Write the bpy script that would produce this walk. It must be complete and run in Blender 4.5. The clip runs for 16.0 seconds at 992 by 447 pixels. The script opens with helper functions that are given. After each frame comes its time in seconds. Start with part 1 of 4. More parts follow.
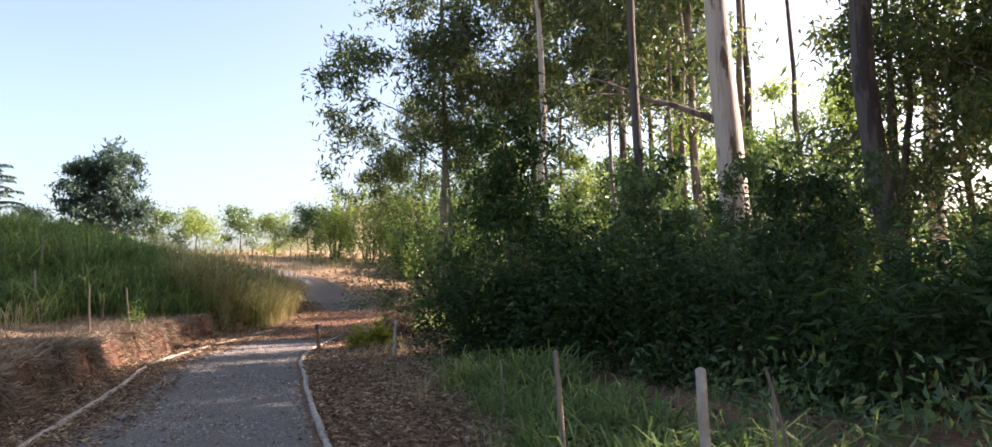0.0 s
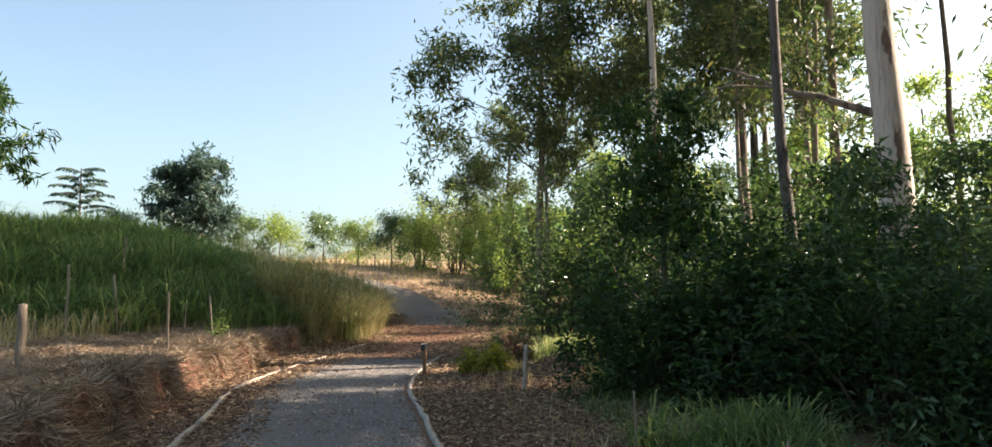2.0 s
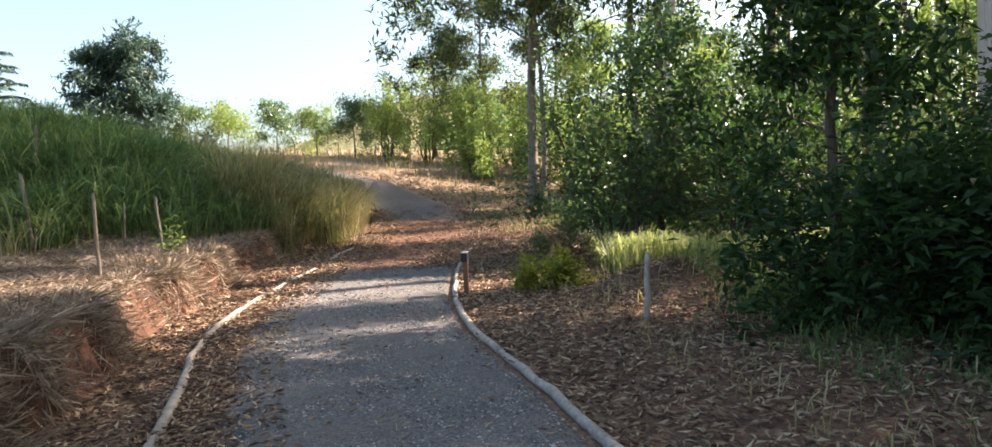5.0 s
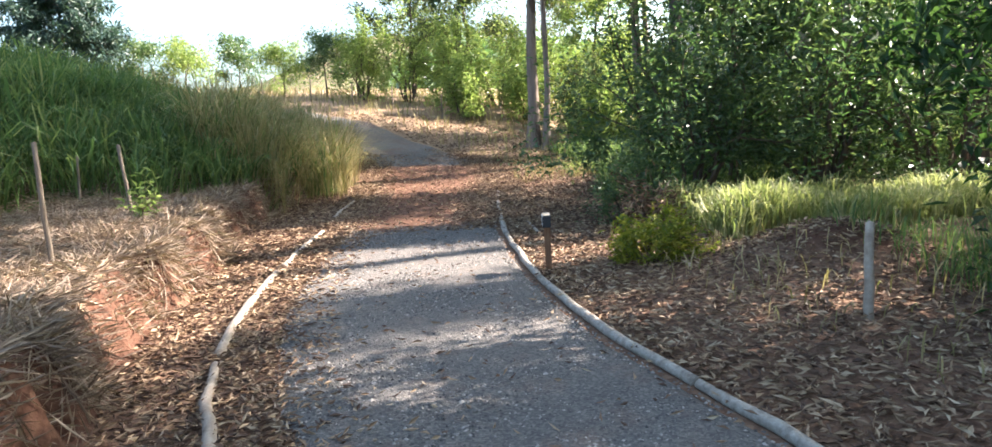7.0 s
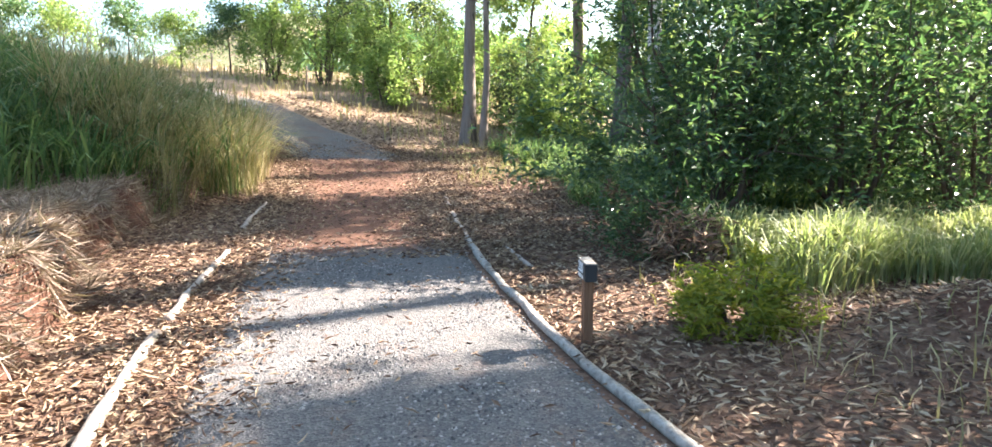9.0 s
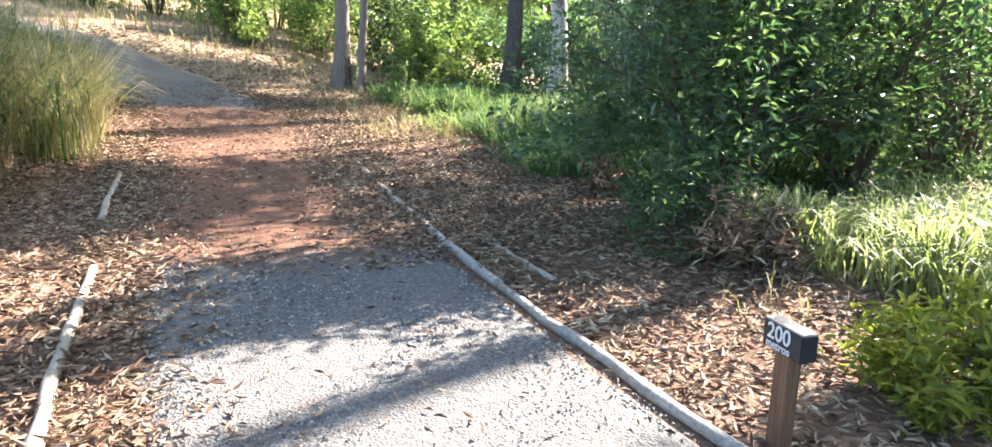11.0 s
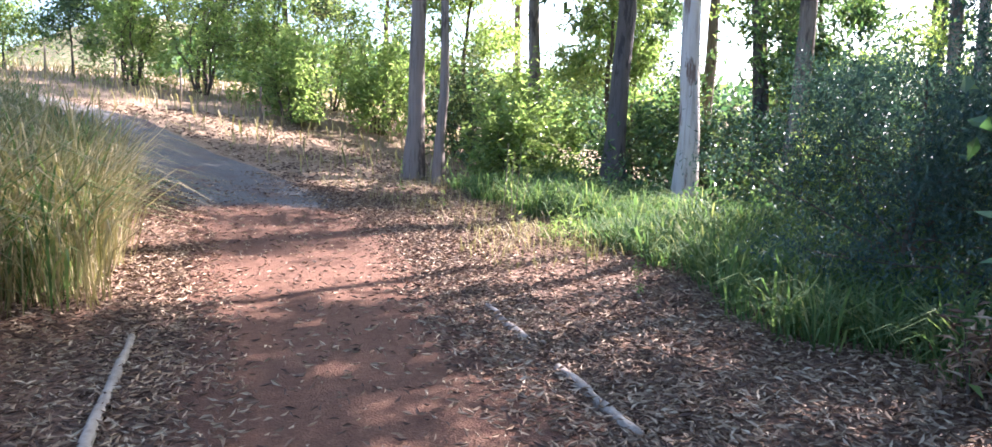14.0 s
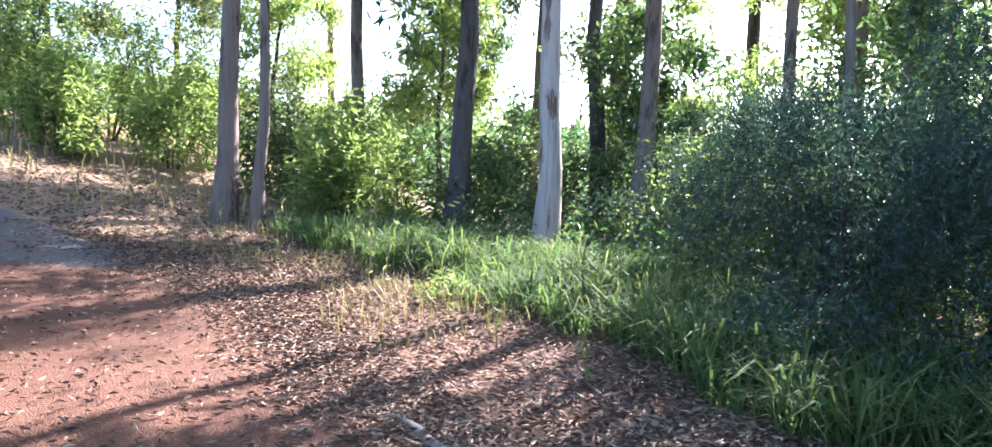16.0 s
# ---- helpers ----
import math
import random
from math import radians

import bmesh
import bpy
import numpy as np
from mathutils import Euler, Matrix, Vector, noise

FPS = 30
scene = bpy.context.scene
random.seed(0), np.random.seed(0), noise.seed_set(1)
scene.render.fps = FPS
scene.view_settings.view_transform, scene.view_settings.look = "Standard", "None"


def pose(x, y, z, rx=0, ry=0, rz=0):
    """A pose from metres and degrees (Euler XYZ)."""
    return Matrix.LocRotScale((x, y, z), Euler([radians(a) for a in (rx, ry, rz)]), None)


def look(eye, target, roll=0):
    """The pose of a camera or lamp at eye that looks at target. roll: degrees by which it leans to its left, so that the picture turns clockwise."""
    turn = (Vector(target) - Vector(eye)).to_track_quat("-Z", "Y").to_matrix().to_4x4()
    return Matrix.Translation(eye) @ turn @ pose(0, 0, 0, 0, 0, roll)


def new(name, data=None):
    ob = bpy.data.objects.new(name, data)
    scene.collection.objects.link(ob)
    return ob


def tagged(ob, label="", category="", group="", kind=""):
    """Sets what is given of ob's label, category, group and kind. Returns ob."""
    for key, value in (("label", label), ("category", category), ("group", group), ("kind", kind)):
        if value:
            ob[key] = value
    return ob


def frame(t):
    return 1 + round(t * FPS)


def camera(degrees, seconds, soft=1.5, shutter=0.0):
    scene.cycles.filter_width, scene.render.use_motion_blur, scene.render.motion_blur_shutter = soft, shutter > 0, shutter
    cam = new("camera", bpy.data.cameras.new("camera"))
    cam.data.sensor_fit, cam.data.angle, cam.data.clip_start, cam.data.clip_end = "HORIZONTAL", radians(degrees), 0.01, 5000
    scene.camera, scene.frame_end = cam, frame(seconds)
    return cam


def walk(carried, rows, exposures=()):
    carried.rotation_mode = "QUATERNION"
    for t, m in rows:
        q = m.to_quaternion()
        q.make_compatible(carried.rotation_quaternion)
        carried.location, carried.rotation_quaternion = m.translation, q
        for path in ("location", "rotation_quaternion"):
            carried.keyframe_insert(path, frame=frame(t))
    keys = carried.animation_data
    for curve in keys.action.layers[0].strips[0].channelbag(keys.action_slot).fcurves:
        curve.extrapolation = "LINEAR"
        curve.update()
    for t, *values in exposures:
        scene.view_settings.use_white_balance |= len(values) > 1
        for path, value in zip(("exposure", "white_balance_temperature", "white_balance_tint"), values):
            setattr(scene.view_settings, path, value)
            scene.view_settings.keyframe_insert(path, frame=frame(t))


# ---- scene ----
cam = camera(67.5, 16.0)
PATH = [
    (0, (1.208, 1.12, 1.341), (1.555, 3.084, 1.49), -1.8),
    (0.5, (1.057, 1.776, 1.365), (1.458, 3.735, 1.416), -2.2),
    (1, (0.912, 2.432, 1.375), (1.177, 4.412, 1.462), -0.8),
    (1.5, (0.633, 2.984, 1.372), (0.89, 4.963, 1.498), -1.4),
    (2, (0.489, 3.643, 1.414), (0.643, 5.629, 1.6), -0.6),
    (2.5, (0.301, 4.221, 1.422), (0.268, 6.209, 1.63), 0.2),
    (3, (0.078, 4.866, 1.446), (0.094, 6.862, 1.561), -1.2),
    (3.5, (-0.11, 5.516, 1.498), (-0.14, 7.509, 1.662), -1.0),
    (4, (-0.269, 6.153, 1.514), (-0.044, 8.138, 1.603), -2.6),
    (4.5, (-0.48, 6.747, 1.49), (-0.285, 8.736, 1.557), -1.9),
    (5, (-0.661, 7.383, 1.443), (-0.38, 9.36, 1.325), -2.6),
    (5.2, (-0.715, 7.629, 1.46), (-0.37, 9.592, 1.287), -1.5),
    (7.3, (-1.582, 10.226, 1.488), (-1.186, 12.162, 1.18), -3.9),
    (7.5, (-1.583, 10.475, 1.521), (-1.148, 12.398, 1.186), -4.2),
    (8, (-1.641, 11.135, 1.528), (-1.199, 13.051, 1.163), -1.0),
    (8.5, (-1.722, 11.808, 1.512), (-1.223, 13.71, 1.148), -0.8),
    (9, (-1.72, 12.491, 1.491), (-1.1, 14.368, 1.184), 0.0),
    (9.2, (-1.737, 12.749, 1.527), (-1.116, 14.609, 1.134), -1.0),
    (11.3, (-2.136, 15.252, 1.574), (-1.058, 16.855, 1.055), -0.1),
    (11.5, (-2.069, 15.503, 1.584), (-0.958, 17.055, 0.987), -1.7),
    (12, (-2.065, 16.11, 1.596), (-0.856, 17.586, 0.997), -0.9),
    (12.2, (-2.043, 16.346, 1.61), (-0.873, 17.848, 0.998), -1.6),
    (12.3, (-2.017, 16.468, 1.617), (-0.841, 17.984, 1.052), -1.2),
    (12.5, (-2.002, 16.716, 1.611), (-0.884, 18.32, 1.193), -0.7),
    (13, (-1.873, 17.357, 1.622), (-0.873, 19.075, 1.398), -1.2),
    (13.1, (-1.852, 17.485, 1.623), (-0.834, 19.193, 1.411), -0.8),
    (13.5, (-1.786, 17.971, 1.625), (-0.807, 19.696, 1.371), 0.4),
    (14, (-1.677, 18.605, 1.6), (-0.74, 20.354, 1.344), 1.5),
    (14.5, (-1.631, 19.169, 1.582), (-0.61, 20.873, 1.349), 2.0),
    (15, (-1.533, 19.751, 1.567), (-0.47, 21.444, 1.511), 1.5),
    (15.3, (-1.478, 20.023, 1.548), (-0.352, 21.675, 1.486), 2.6),
    (15.5, (-1.481, 20.251, 1.546), (-0.287, 21.855, 1.489), 2.4),
    (16, (-1.397, 20.674, 1.588), (-0.016, 22.113, 1.442), 2.0),
]
walk(cam, [(t, look(eye, target, roll)) for t, eye, target, roll in PATH],
     [(0, 2.08, 6750, 32), (1, 1.9, 6700, 25), (2, 1.87, 6900, 18), (3, 1.85, 6950, 17), (4, 1.75, 6900, 16), (5, 2.22, 6600, 22), (7.5, 2.65, 6150, 18), (9, 2.86, 5950, 17), (11.5, 3.1, 5850, 16), (12.5, 3.22, 5600, 20), (13.2, 3.1, 5550, 27), (14, 2.82, 5500, 28), (15, 2.52, 5250, 24), (16, 2.74, 5350, 28)])

# ---- world, sun, sky ----
SUN_TO = Vector((0.79, 0.12, 0.60)).normalized()
world = bpy.data.worlds.new("sky")
scene.world = world
world.use_nodes = True
wn = world.node_tree.nodes
sky = wn.new("ShaderNodeTexSky")
sky.sky_type, sky.sun_disc = "NISHITA", False
sky.sun_elevation = math.asin(SUN_TO.z)
sky.sun_rotation = math.atan2(SUN_TO.x, SUN_TO.y)
sky.air_density, sky.dust_density, sky.ozone_density = 0.85, 3.5, 0.6
haze = wn.new("ShaderNodeMix")
haze.data_type, haze.blend_type = "RGBA", "MULTIPLY"
haze.inputs[0].default_value, haze.inputs[7].default_value = 1.0, (0.98, 1.11, 1.0, 1)
world.node_tree.links.new(sky.outputs[0], haze.inputs[6])
world.node_tree.links.new(haze.outputs[2], wn["Background"].inputs[0])
wn["Background"].inputs[1].default_value = 0.088
lamp = bpy.data.lights.new("sun", "SUN")
lamp.energy, lamp.angle, lamp.color = 5.0, radians(0.53), (1.0, 0.9, 0.74)
sun = new("sun", lamp)
sun.matrix_world = look(SUN_TO * 60, (0, 0, 0))


# ---- materials ----
def shader(name, rough=0.8, spec=0.3):
    m = bpy.data.materials.new(name)
    m.use_nodes = True
    nt = m.node_tree
    b = nt.nodes["Principled BSDF"]
    b.inputs["Roughness"].default_value = rough
    b.inputs["Specular IOR Level"].default_value = spec
    return m, nt, b


def coords(nt, scale=(1, 1, 1)):
    g = nt.nodes.new("ShaderNodeNewGeometry")
    mp = nt.nodes.new("ShaderNodeMapping")
    mp.inputs["Scale"].default_value = scale
    nt.links.new(g.outputs["Position"], mp.inputs["Vector"])
    return mp.outputs[0]


def local(nt, scale=(1, 1, 1)):
    g = nt.nodes.new("ShaderNodeTexCoord")
    mp = nt.nodes.new("ShaderNodeMapping")
    mp.inputs["Scale"].default_value = scale
    nt.links.new(g.outputs["Object"], mp.inputs["Vector"])
    return mp.outputs[0]


def noise_tex(nt, vec, scale, detail=5, rough=0.6):
    n = nt.nodes.new("ShaderNodeTexNoise")
    n.inputs["Scale"].default_value, n.inputs["Detail"].default_value = scale, detail
    n.inputs["Roughness"].default_value = rough
    nt.links.new(vec, n.inputs["Vector"])
    return n.outputs["Fac"]


def voronoi(nt, vec, scale, out="Color", feature="F1"):
    n = nt.nodes.new("ShaderNodeTexVoronoi")
    n.feature = feature
    n.inputs["Scale"].default_value = scale
    nt.links.new(vec, n.inputs["Vector"])
    return n.outputs[out]


def ramp(nt, fac, stops):
    r = nt.nodes.new("ShaderNodeValToRGB")
    e = r.color_ramp.elements
    while len(e) < len(stops):
        e.new(0.5)
    for el, (p, c) in zip(e, stops):
        el.position = p
        el.color = (*c, 1) if len(c) == 3 else c
    nt.links.new(fac, r.inputs[0])
    return r.outputs[0]


def grey(p, v):
    return (p, (v, v, v))


def mix(nt, fac, a, b, mode="MIX"):
    m = nt.nodes.new("ShaderNodeMix")
    m.data_type, m.blend_type = "RGBA", mode
    for sock, v in ((m.inputs[0], fac), (m.inputs[6], a), (m.inputs[7], b)):
        if isinstance(v, (int, float)):
            sock.default_value = v
        elif isinstance(v, tuple):
            sock.default_value = (*v, 1)
        else:
            nt.links.new(v, sock)
    return m.outputs[2]


def calc(nt, op, a, b):
    m = nt.nodes.new("ShaderNodeMath")
    m.operation = op
    for sock, v in zip(m.inputs, (a, b)):
        if isinstance(v, (int, float)):
            sock.default_value = v
        else:
            nt.links.new(v, sock)
    return m.outputs[0]


def bump(nt, b, height, strength, dist):
    n = nt.nodes.new("ShaderNodeBump")
    n.inputs["Strength"].default_value, n.inputs["Distance"].default_value = strength, dist
    nt.links.new(height, n.inputs["Height"])
    nt.links.new(n.outputs[0], b.inputs["Normal"])


def attr(nt, name):
    a = nt.nodes.new("ShaderNodeAttribute")
    a.attribute_name = name
    return a.outputs["Fac"]


def leaf_mat(name, stops, through_light=0.35, rough=0.45, spec=0.35, trans=None):
    """Leaves and blades: each island takes its own colour from the ramp, and lets some light through."""
    m, nt, b = shader(name, rough, spec)
    g = nt.nodes.new("ShaderNodeNewGeometry")
    big = noise_tex(nt, coords(nt), 0.9, 2)
    fac = calc(nt, "ADD", calc(nt, "MULTIPLY", g.outputs["Random Per Island"], 0.75), calc(nt, "MULTIPLY", big, 0.3))
    c = ramp(nt, fac, stops)
    nt.links.new(c, b.inputs["Base Color"])
    if through_light:
        t = nt.nodes.new("ShaderNodeBsdfTranslucent")
        k = trans or 1.6
        nt.links.new(mix(nt, 1.0, c, (k * 0.92, k, k * 0.62), "MULTIPLY"), t.inputs[0])
        s = nt.nodes.new("ShaderNodeMixShader")
        s.inputs[0].default_value = through_light
        nt.links.new(b.outputs[0], s.inputs[1])
        nt.links.new(t.outputs[0], s.inputs[2])
        nt.links.new(s.outputs[0], nt.nodes["Material Output"].inputs[0])
    return m


def wood_mat(name, dark, light, scale=(6, 6, 0.7), rough=0.85):
    m, nt, b = shader(name, rough, 0.2)
    v = local(nt, scale)
    n1 = noise_tex(nt, v, 3.0, 8, 0.7)
    n2 = noise_tex(nt, local(nt), 2.2, 3)
    c = ramp(nt, n1, ((0.32, dark), (0.62, light)))
    c = mix(nt, calc(nt, "MULTIPLY", n2, 0.5), c, tuple(0.55 * x for x in dark))
    nt.links.new(c, b.inputs["Base Color"])
    bump(nt, b, n1, 0.7, 0.02)
    return m


def bark_mat(name, base, patch, patch_at, streak):
    """Eucalyptus bark: pale sheets, darker peeling patches, long vertical streaks."""
    m, nt, b = shader(name, 0.8, 0.25)
    v = local(nt, (1.6, 1.6, 0.35))
    n1 = noise_tex(nt, v, 2.0, 6, 0.65)
    n2 = noise_tex(nt, local(nt, (9, 9, 0.6)), 2.0, 5, 0.6)
    c = mix(nt, ramp(nt, n1, (grey(patch_at, 0), grey(patch_at + 0.05, 1))), base, patch)
    c = mix(nt, ramp(nt, n2, (grey(0.5, 0), grey(0.7, 0.75))), c, streak)
    nt.links.new(c, b.inputs["Base Color"])
    bump(nt, b, calc(nt, "ADD", n1, n2), 0.6, 0.03)
    return m


RED = (0.138, 0.069, 0.041)
M_LEAF_EUC = leaf_mat("eucalyptus_leaf", ((0.1, (0.03, 0.056, 0.034)), (0.5, (0.07, 0.105, 0.052)), (0.85, (0.15, 0.16, 0.07)), (1.0, (0.28, 0.21, 0.09))), 0.4)
M_LEAF_DARK = leaf_mat("dark_leaf", ((0.1, (0.014, 0.034, 0.013)), (0.6, (0.028, 0.065, 0.02)), (0.95, (0.06, 0.11, 0.03))), 0.3, 0.5, 0.25)
M_LEAF_SHRUB = leaf_mat("shrub_leaf", ((0.1, (0.032, 0.068, 0.03)), (0.5, (0.075, 0.135, 0.055)), (0.9, (0.16, 0.21, 0.085)), (1.0, (0.24, 0.19, 0.09))), 0.36, 0.32, 0.5)
# young foliage, its base colour raised to carry sunlight
M_LEAF_LIT = leaf_mat("sunlit_young_leaf", ((0.1, (0.09, 0.14, 0.04)), (0.5, (0.17, 0.225, 0.075)), (0.9, (0.28, 0.31, 0.13))), 0.5, trans=1.9)
M_LEAF_BLUE = leaf_mat("feathery_leaf", ((0.1, (0.02, 0.045, 0.042)), (0.6, (0.048, 0.088, 0.076)), (1.0, (0.1, 0.15, 0.112))), 0.25, 0.45)
M_LEAF_YELLOW = leaf_mat("yellow_green_leaf", ((0.1, (0.09, 0.125, 0.016)), (0.6, (0.18, 0.2, 0.022)), (1.0, (0.34, 0.3, 0.05))), 0.4)
M_LEAF_DEAD = leaf_mat("dead_leaf", ((0.1, (0.065, 0.036, 0.025)), (0.45, (0.16, 0.098, 0.062)), (0.75, (0.34, 0.235, 0.145)), (1.0, (0.58, 0.47, 0.32))), 0.0, 0.7, 0.25)
M_GRASS = leaf_mat("grass_blade", ((0.1, (0.055, 0.1, 0.038)), (0.55, (0.105, 0.168, 0.064)), (0.85, (0.195, 0.235, 0.09)), (1.0, (0.36, 0.31, 0.15))), 0.38, 0.7, 0.15)
# lighter copy of the grass blade, with sunlight put into its colour
M_GRASS_LIT = leaf_mat("sunlit_grass_blade", ((0.1, (0.15, 0.19, 0.07)), (0.6, (0.26, 0.28, 0.13)), (1.0, (0.48, 0.45, 0.28))), 0.4, 0.5)
M_STRAW = leaf_mat("straw", ((0.1, (0.13, 0.09, 0.065)), (0.5, (0.24, 0.175, 0.13)), (0.95, (0.42, 0.34, 0.26))), 0.15, 0.7, 0.2)
M_DRYGRASS = leaf_mat("dry_grass", ((0.1, (0.13, 0.14, 0.05)), (0.4, (0.26, 0.21, 0.105)), (0.95, (0.44, 0.36, 0.21))), 0.25, 0.6, 0.2)
M_BARK_PALE = bark_mat("pale_bark", (0.52, 0.46, 0.41), (0.17, 0.11, 0.085), 0.56, (0.3, 0.24, 0.2))
M_BARK_DARK = bark_mat("dark_bark", (0.115, 0.095, 0.085), (0.05, 0.042, 0.04), 0.52, (0.06, 0.048, 0.042))
M_BARK_MID = bark_mat("brown_bark", (0.24, 0.19, 0.155), (0.1, 0.075, 0.062), 0.53, (0.11, 0.085, 0.07))
M_TWIG = wood_mat("twig_wood", (0.07, 0.05, 0.04), (0.16, 0.12, 0.09))
M_LOG = wood_mat("weathered_log", (0.26, 0.2, 0.155), (0.5, 0.43, 0.35), (3, 3, 3))
M_LOG_WHITE = wood_mat("whitewashed_log", (0.24, 0.205, 0.17), (0.52, 0.47, 0.4), (7, 7, 7))
M_POST = wood_mat("grey_post_wood", (0.12, 0.09, 0.07), (0.32, 0.26, 0.2), (14, 14, 1.2))
M_POST_BROWN = wood_mat("brown_post_wood", (0.14, 0.07, 0.04), (0.3, 0.17, 0.1), (14, 14, 1.2))


def ground_mat():
    m, nt, b = shader("earth", 0.92, 0.15)
    p = coords(nt)
    n1, n2 = noise_tex(nt, p, 1.1, 6), noise_tex(nt, p, 14, 6, 0.7)
    cell = voronoi(nt, p, 26)
    soil = ramp(nt, n2, ((0.3, (0.07, 0.032, 0.021)), (0.55, (0.118, 0.06, 0.039)), (0.8, (0.19, 0.108, 0.07))))
    litter = mix(nt, 0.45, ramp(nt, cell, ((0.1, (0.07, 0.038, 0.027)), (0.5, (0.15, 0.088, 0.057)), (0.95, (0.28, 0.185, 0.12)))), ramp(nt, n2, ((0.3, (0.1, 0.05, 0.035)), (0.7, (0.26, 0.16, 0.1)))))
    dry = ramp(nt, n2, ((0.25, (0.14, 0.09, 0.058)), (0.5, (0.26, 0.178, 0.115)), (0.8, (0.39, 0.29, 0.19))))
    green = ramp(nt, n2, ((0.25, (0.035, 0.06, 0.015)), (0.55, (0.08, 0.13, 0.03)), (0.8, (0.16, 0.18, 0.06))))
    wob = calc(nt, "MULTIPLY", calc(nt, "SUBTRACT", n1, 0.5), 0.9)

    def mask(name):
        return ramp(nt, calc(nt, "ADD", attr(nt, name), wob), (grey(0.42, 0), grey(0.58, 1)))
    c = mix(nt, mask("dry"), litter, dry)
    c = mix(nt, mask("green"), c, green)
    c = mix(nt, mask("soil"), c, soil)
    nt.links.new(c, b.inputs["Base Color"])
    bump(nt, b, calc(nt, "ADD", n2, calc(nt, "MULTIPLY", voronoi(nt, p, 26, "Distance"), 0.6)), 0.7, 0.03)
    return m


def path_mat():
    """Grey gravel that gives way to bare red earth, and gravel again on the climb."""
    m, nt, b = shader("gravel_and_earth", 0.9, 0.2)
    p = coords(nt)
    n1, n2, n3 = noise_tex(nt, p, 0.8, 5), noise_tex(nt, p, 20, 6, 0.7), noise_tex(nt, p, 4, 4)
    cell = voronoi(nt, p, 70)
    gravel = mix(nt, 0.5, ramp(nt, cell, ((0.05, (0.06, 0.057, 0.056)), (0.5, (0.138, 0.128, 0.119)), (0.95, (0.28, 0.258, 0.232)))), ramp(nt, n2, ((0.3, (0.08, 0.075, 0.071)), (0.7, (0.182, 0.167, 0.152)))))
    gravel = mix(nt, ramp(nt, n3, (grey(0.52, 0), grey(0.75, 0.35))), gravel, (0.2, 0.12, 0.085))
    soil = ramp(nt, n2, ((0.28, (0.1, 0.044, 0.03)), (0.52, RED), (0.78, (0.22, 0.125, 0.078))))
    f = calc(nt, "ADD", attr(nt, "soil"), calc(nt, "MULTIPLY", calc(nt, "SUBTRACT", n1, 0.5), 0.8))
    f = calc(nt, "ADD", f, calc(nt, "MULTIPLY", calc(nt, "SUBTRACT", n2, 0.5), 0.35))
    c = mix(nt, ramp(nt, f, (grey(0.4, 0), grey(0.62, 1))), gravel, soil)
    nt.links.new(c, b.inputs["Base Color"])
    bump(nt, b, calc(nt, "ADD", n2, voronoi(nt, p, 70, "Distance")), 0.6, 0.015)
    return m


def stone_mat():
    m, nt, b = shader("gravel_stone", 0.85, 0.25)
    g = nt.nodes.new("ShaderNodeNewGeometry")
    nt.links.new(ramp(nt, g.outputs["Random Per Island"], ((0.0, (0.065, 0.062, 0.06)), (0.6, (0.18, 0.168, 0.155)), (1.0, (0.42, 0.385, 0.345)))), b.inputs["Base Color"])
    return m


def plain(name, c, rough=0.5):
    m, nt, b = shader(name, rough, 0.4)
    n = noise_tex(nt, local(nt), 30, 5)
    nt.links.new(mix(nt, calc(nt, "MULTIPLY", n, 0.35), c, tuple(0.6 * x + 0.02 for x in c)), b.inputs["Base Color"])
    return m


M_GROUND, M_PATH, M_STONE = ground_mat(), path_mat(), stone_mat()
M_BOARD, M_WHITE = plain("black_board", (0.025, 0.026, 0.03)), plain("white_paint", (0.8, 0.8, 0.78))

# ---- lie of the land ----
EDGE_R = ((-6, 2.3), (1, 1.6), (4, 1.22), (7.5, 0.84), (10.4, 0.48), (11.5, 0.36), (12.2, 0.31), (13.5, 0.15), (14.3, 0.05), (15.5, 0.02), (16.5, 0.06), (17.9, 0.19), (19.3, 0.35), (20.5, 0.56), (22.1, 0.86), (24.1, 1.26), (28, 2.2), (32, 2.3), (35, 1.2), (38, -0.6), (41, -3.5), (45, -9))
EDGE_L = ((-6, -0.6), (1, -1.05), (8.5, -1.72), (10.7, -1.94), (11.6, -2.04), (13, -2.22), (14.1, -2.44), (15.2, -2.5), (16.3, -2.47), (17, -2.42), (18.6, -2.24), (20.3, -2.0), (22.1, -1.84), (24.4, -1.52), (28, -1.2), (31, -1.1), (34, -1.6), (37, -3), (40, -5.5), (45, -13))
FOOT = ((-6, -1.6), (4, -2.1), (10, -2.55), (12.1, -2.82), (13.4, -2.96), (15.3, -3.16), (17, -3.12), (19.3, -2.98), (19.8, -3.3), (21, -3.2), (24, -2.85), (26, -2.45), (31, -1.6), (34, -2.05), (37, -3.5), (40, -6), (45, -13.5))
CLIMB = ((25, 0), (28, 0.1), (31, 0.3), (32, 0.4), (35, 0.82), (38, 1.55), (41, 2.0), (45, 2.5), (60, 3.8), (90, 5))
CREST = ((-60, 4.6), (-24, 3.9), (-14, 3.5), (-11, 3.15), (-8.2, 2.6), (-6, 1.85), (-4.8, 1.45), (-3.4, 0.9), (0, 0.9))
FRONT = ((-60, 4), (-30, 11), (-12, 17), (-9.3, 19), (-5.2, 21), (-3, 23.5), (0, 26))


def line(pts, v):
    a = np.array(pts)
    return np.interp(v, a[:, 0], a[:, 1])


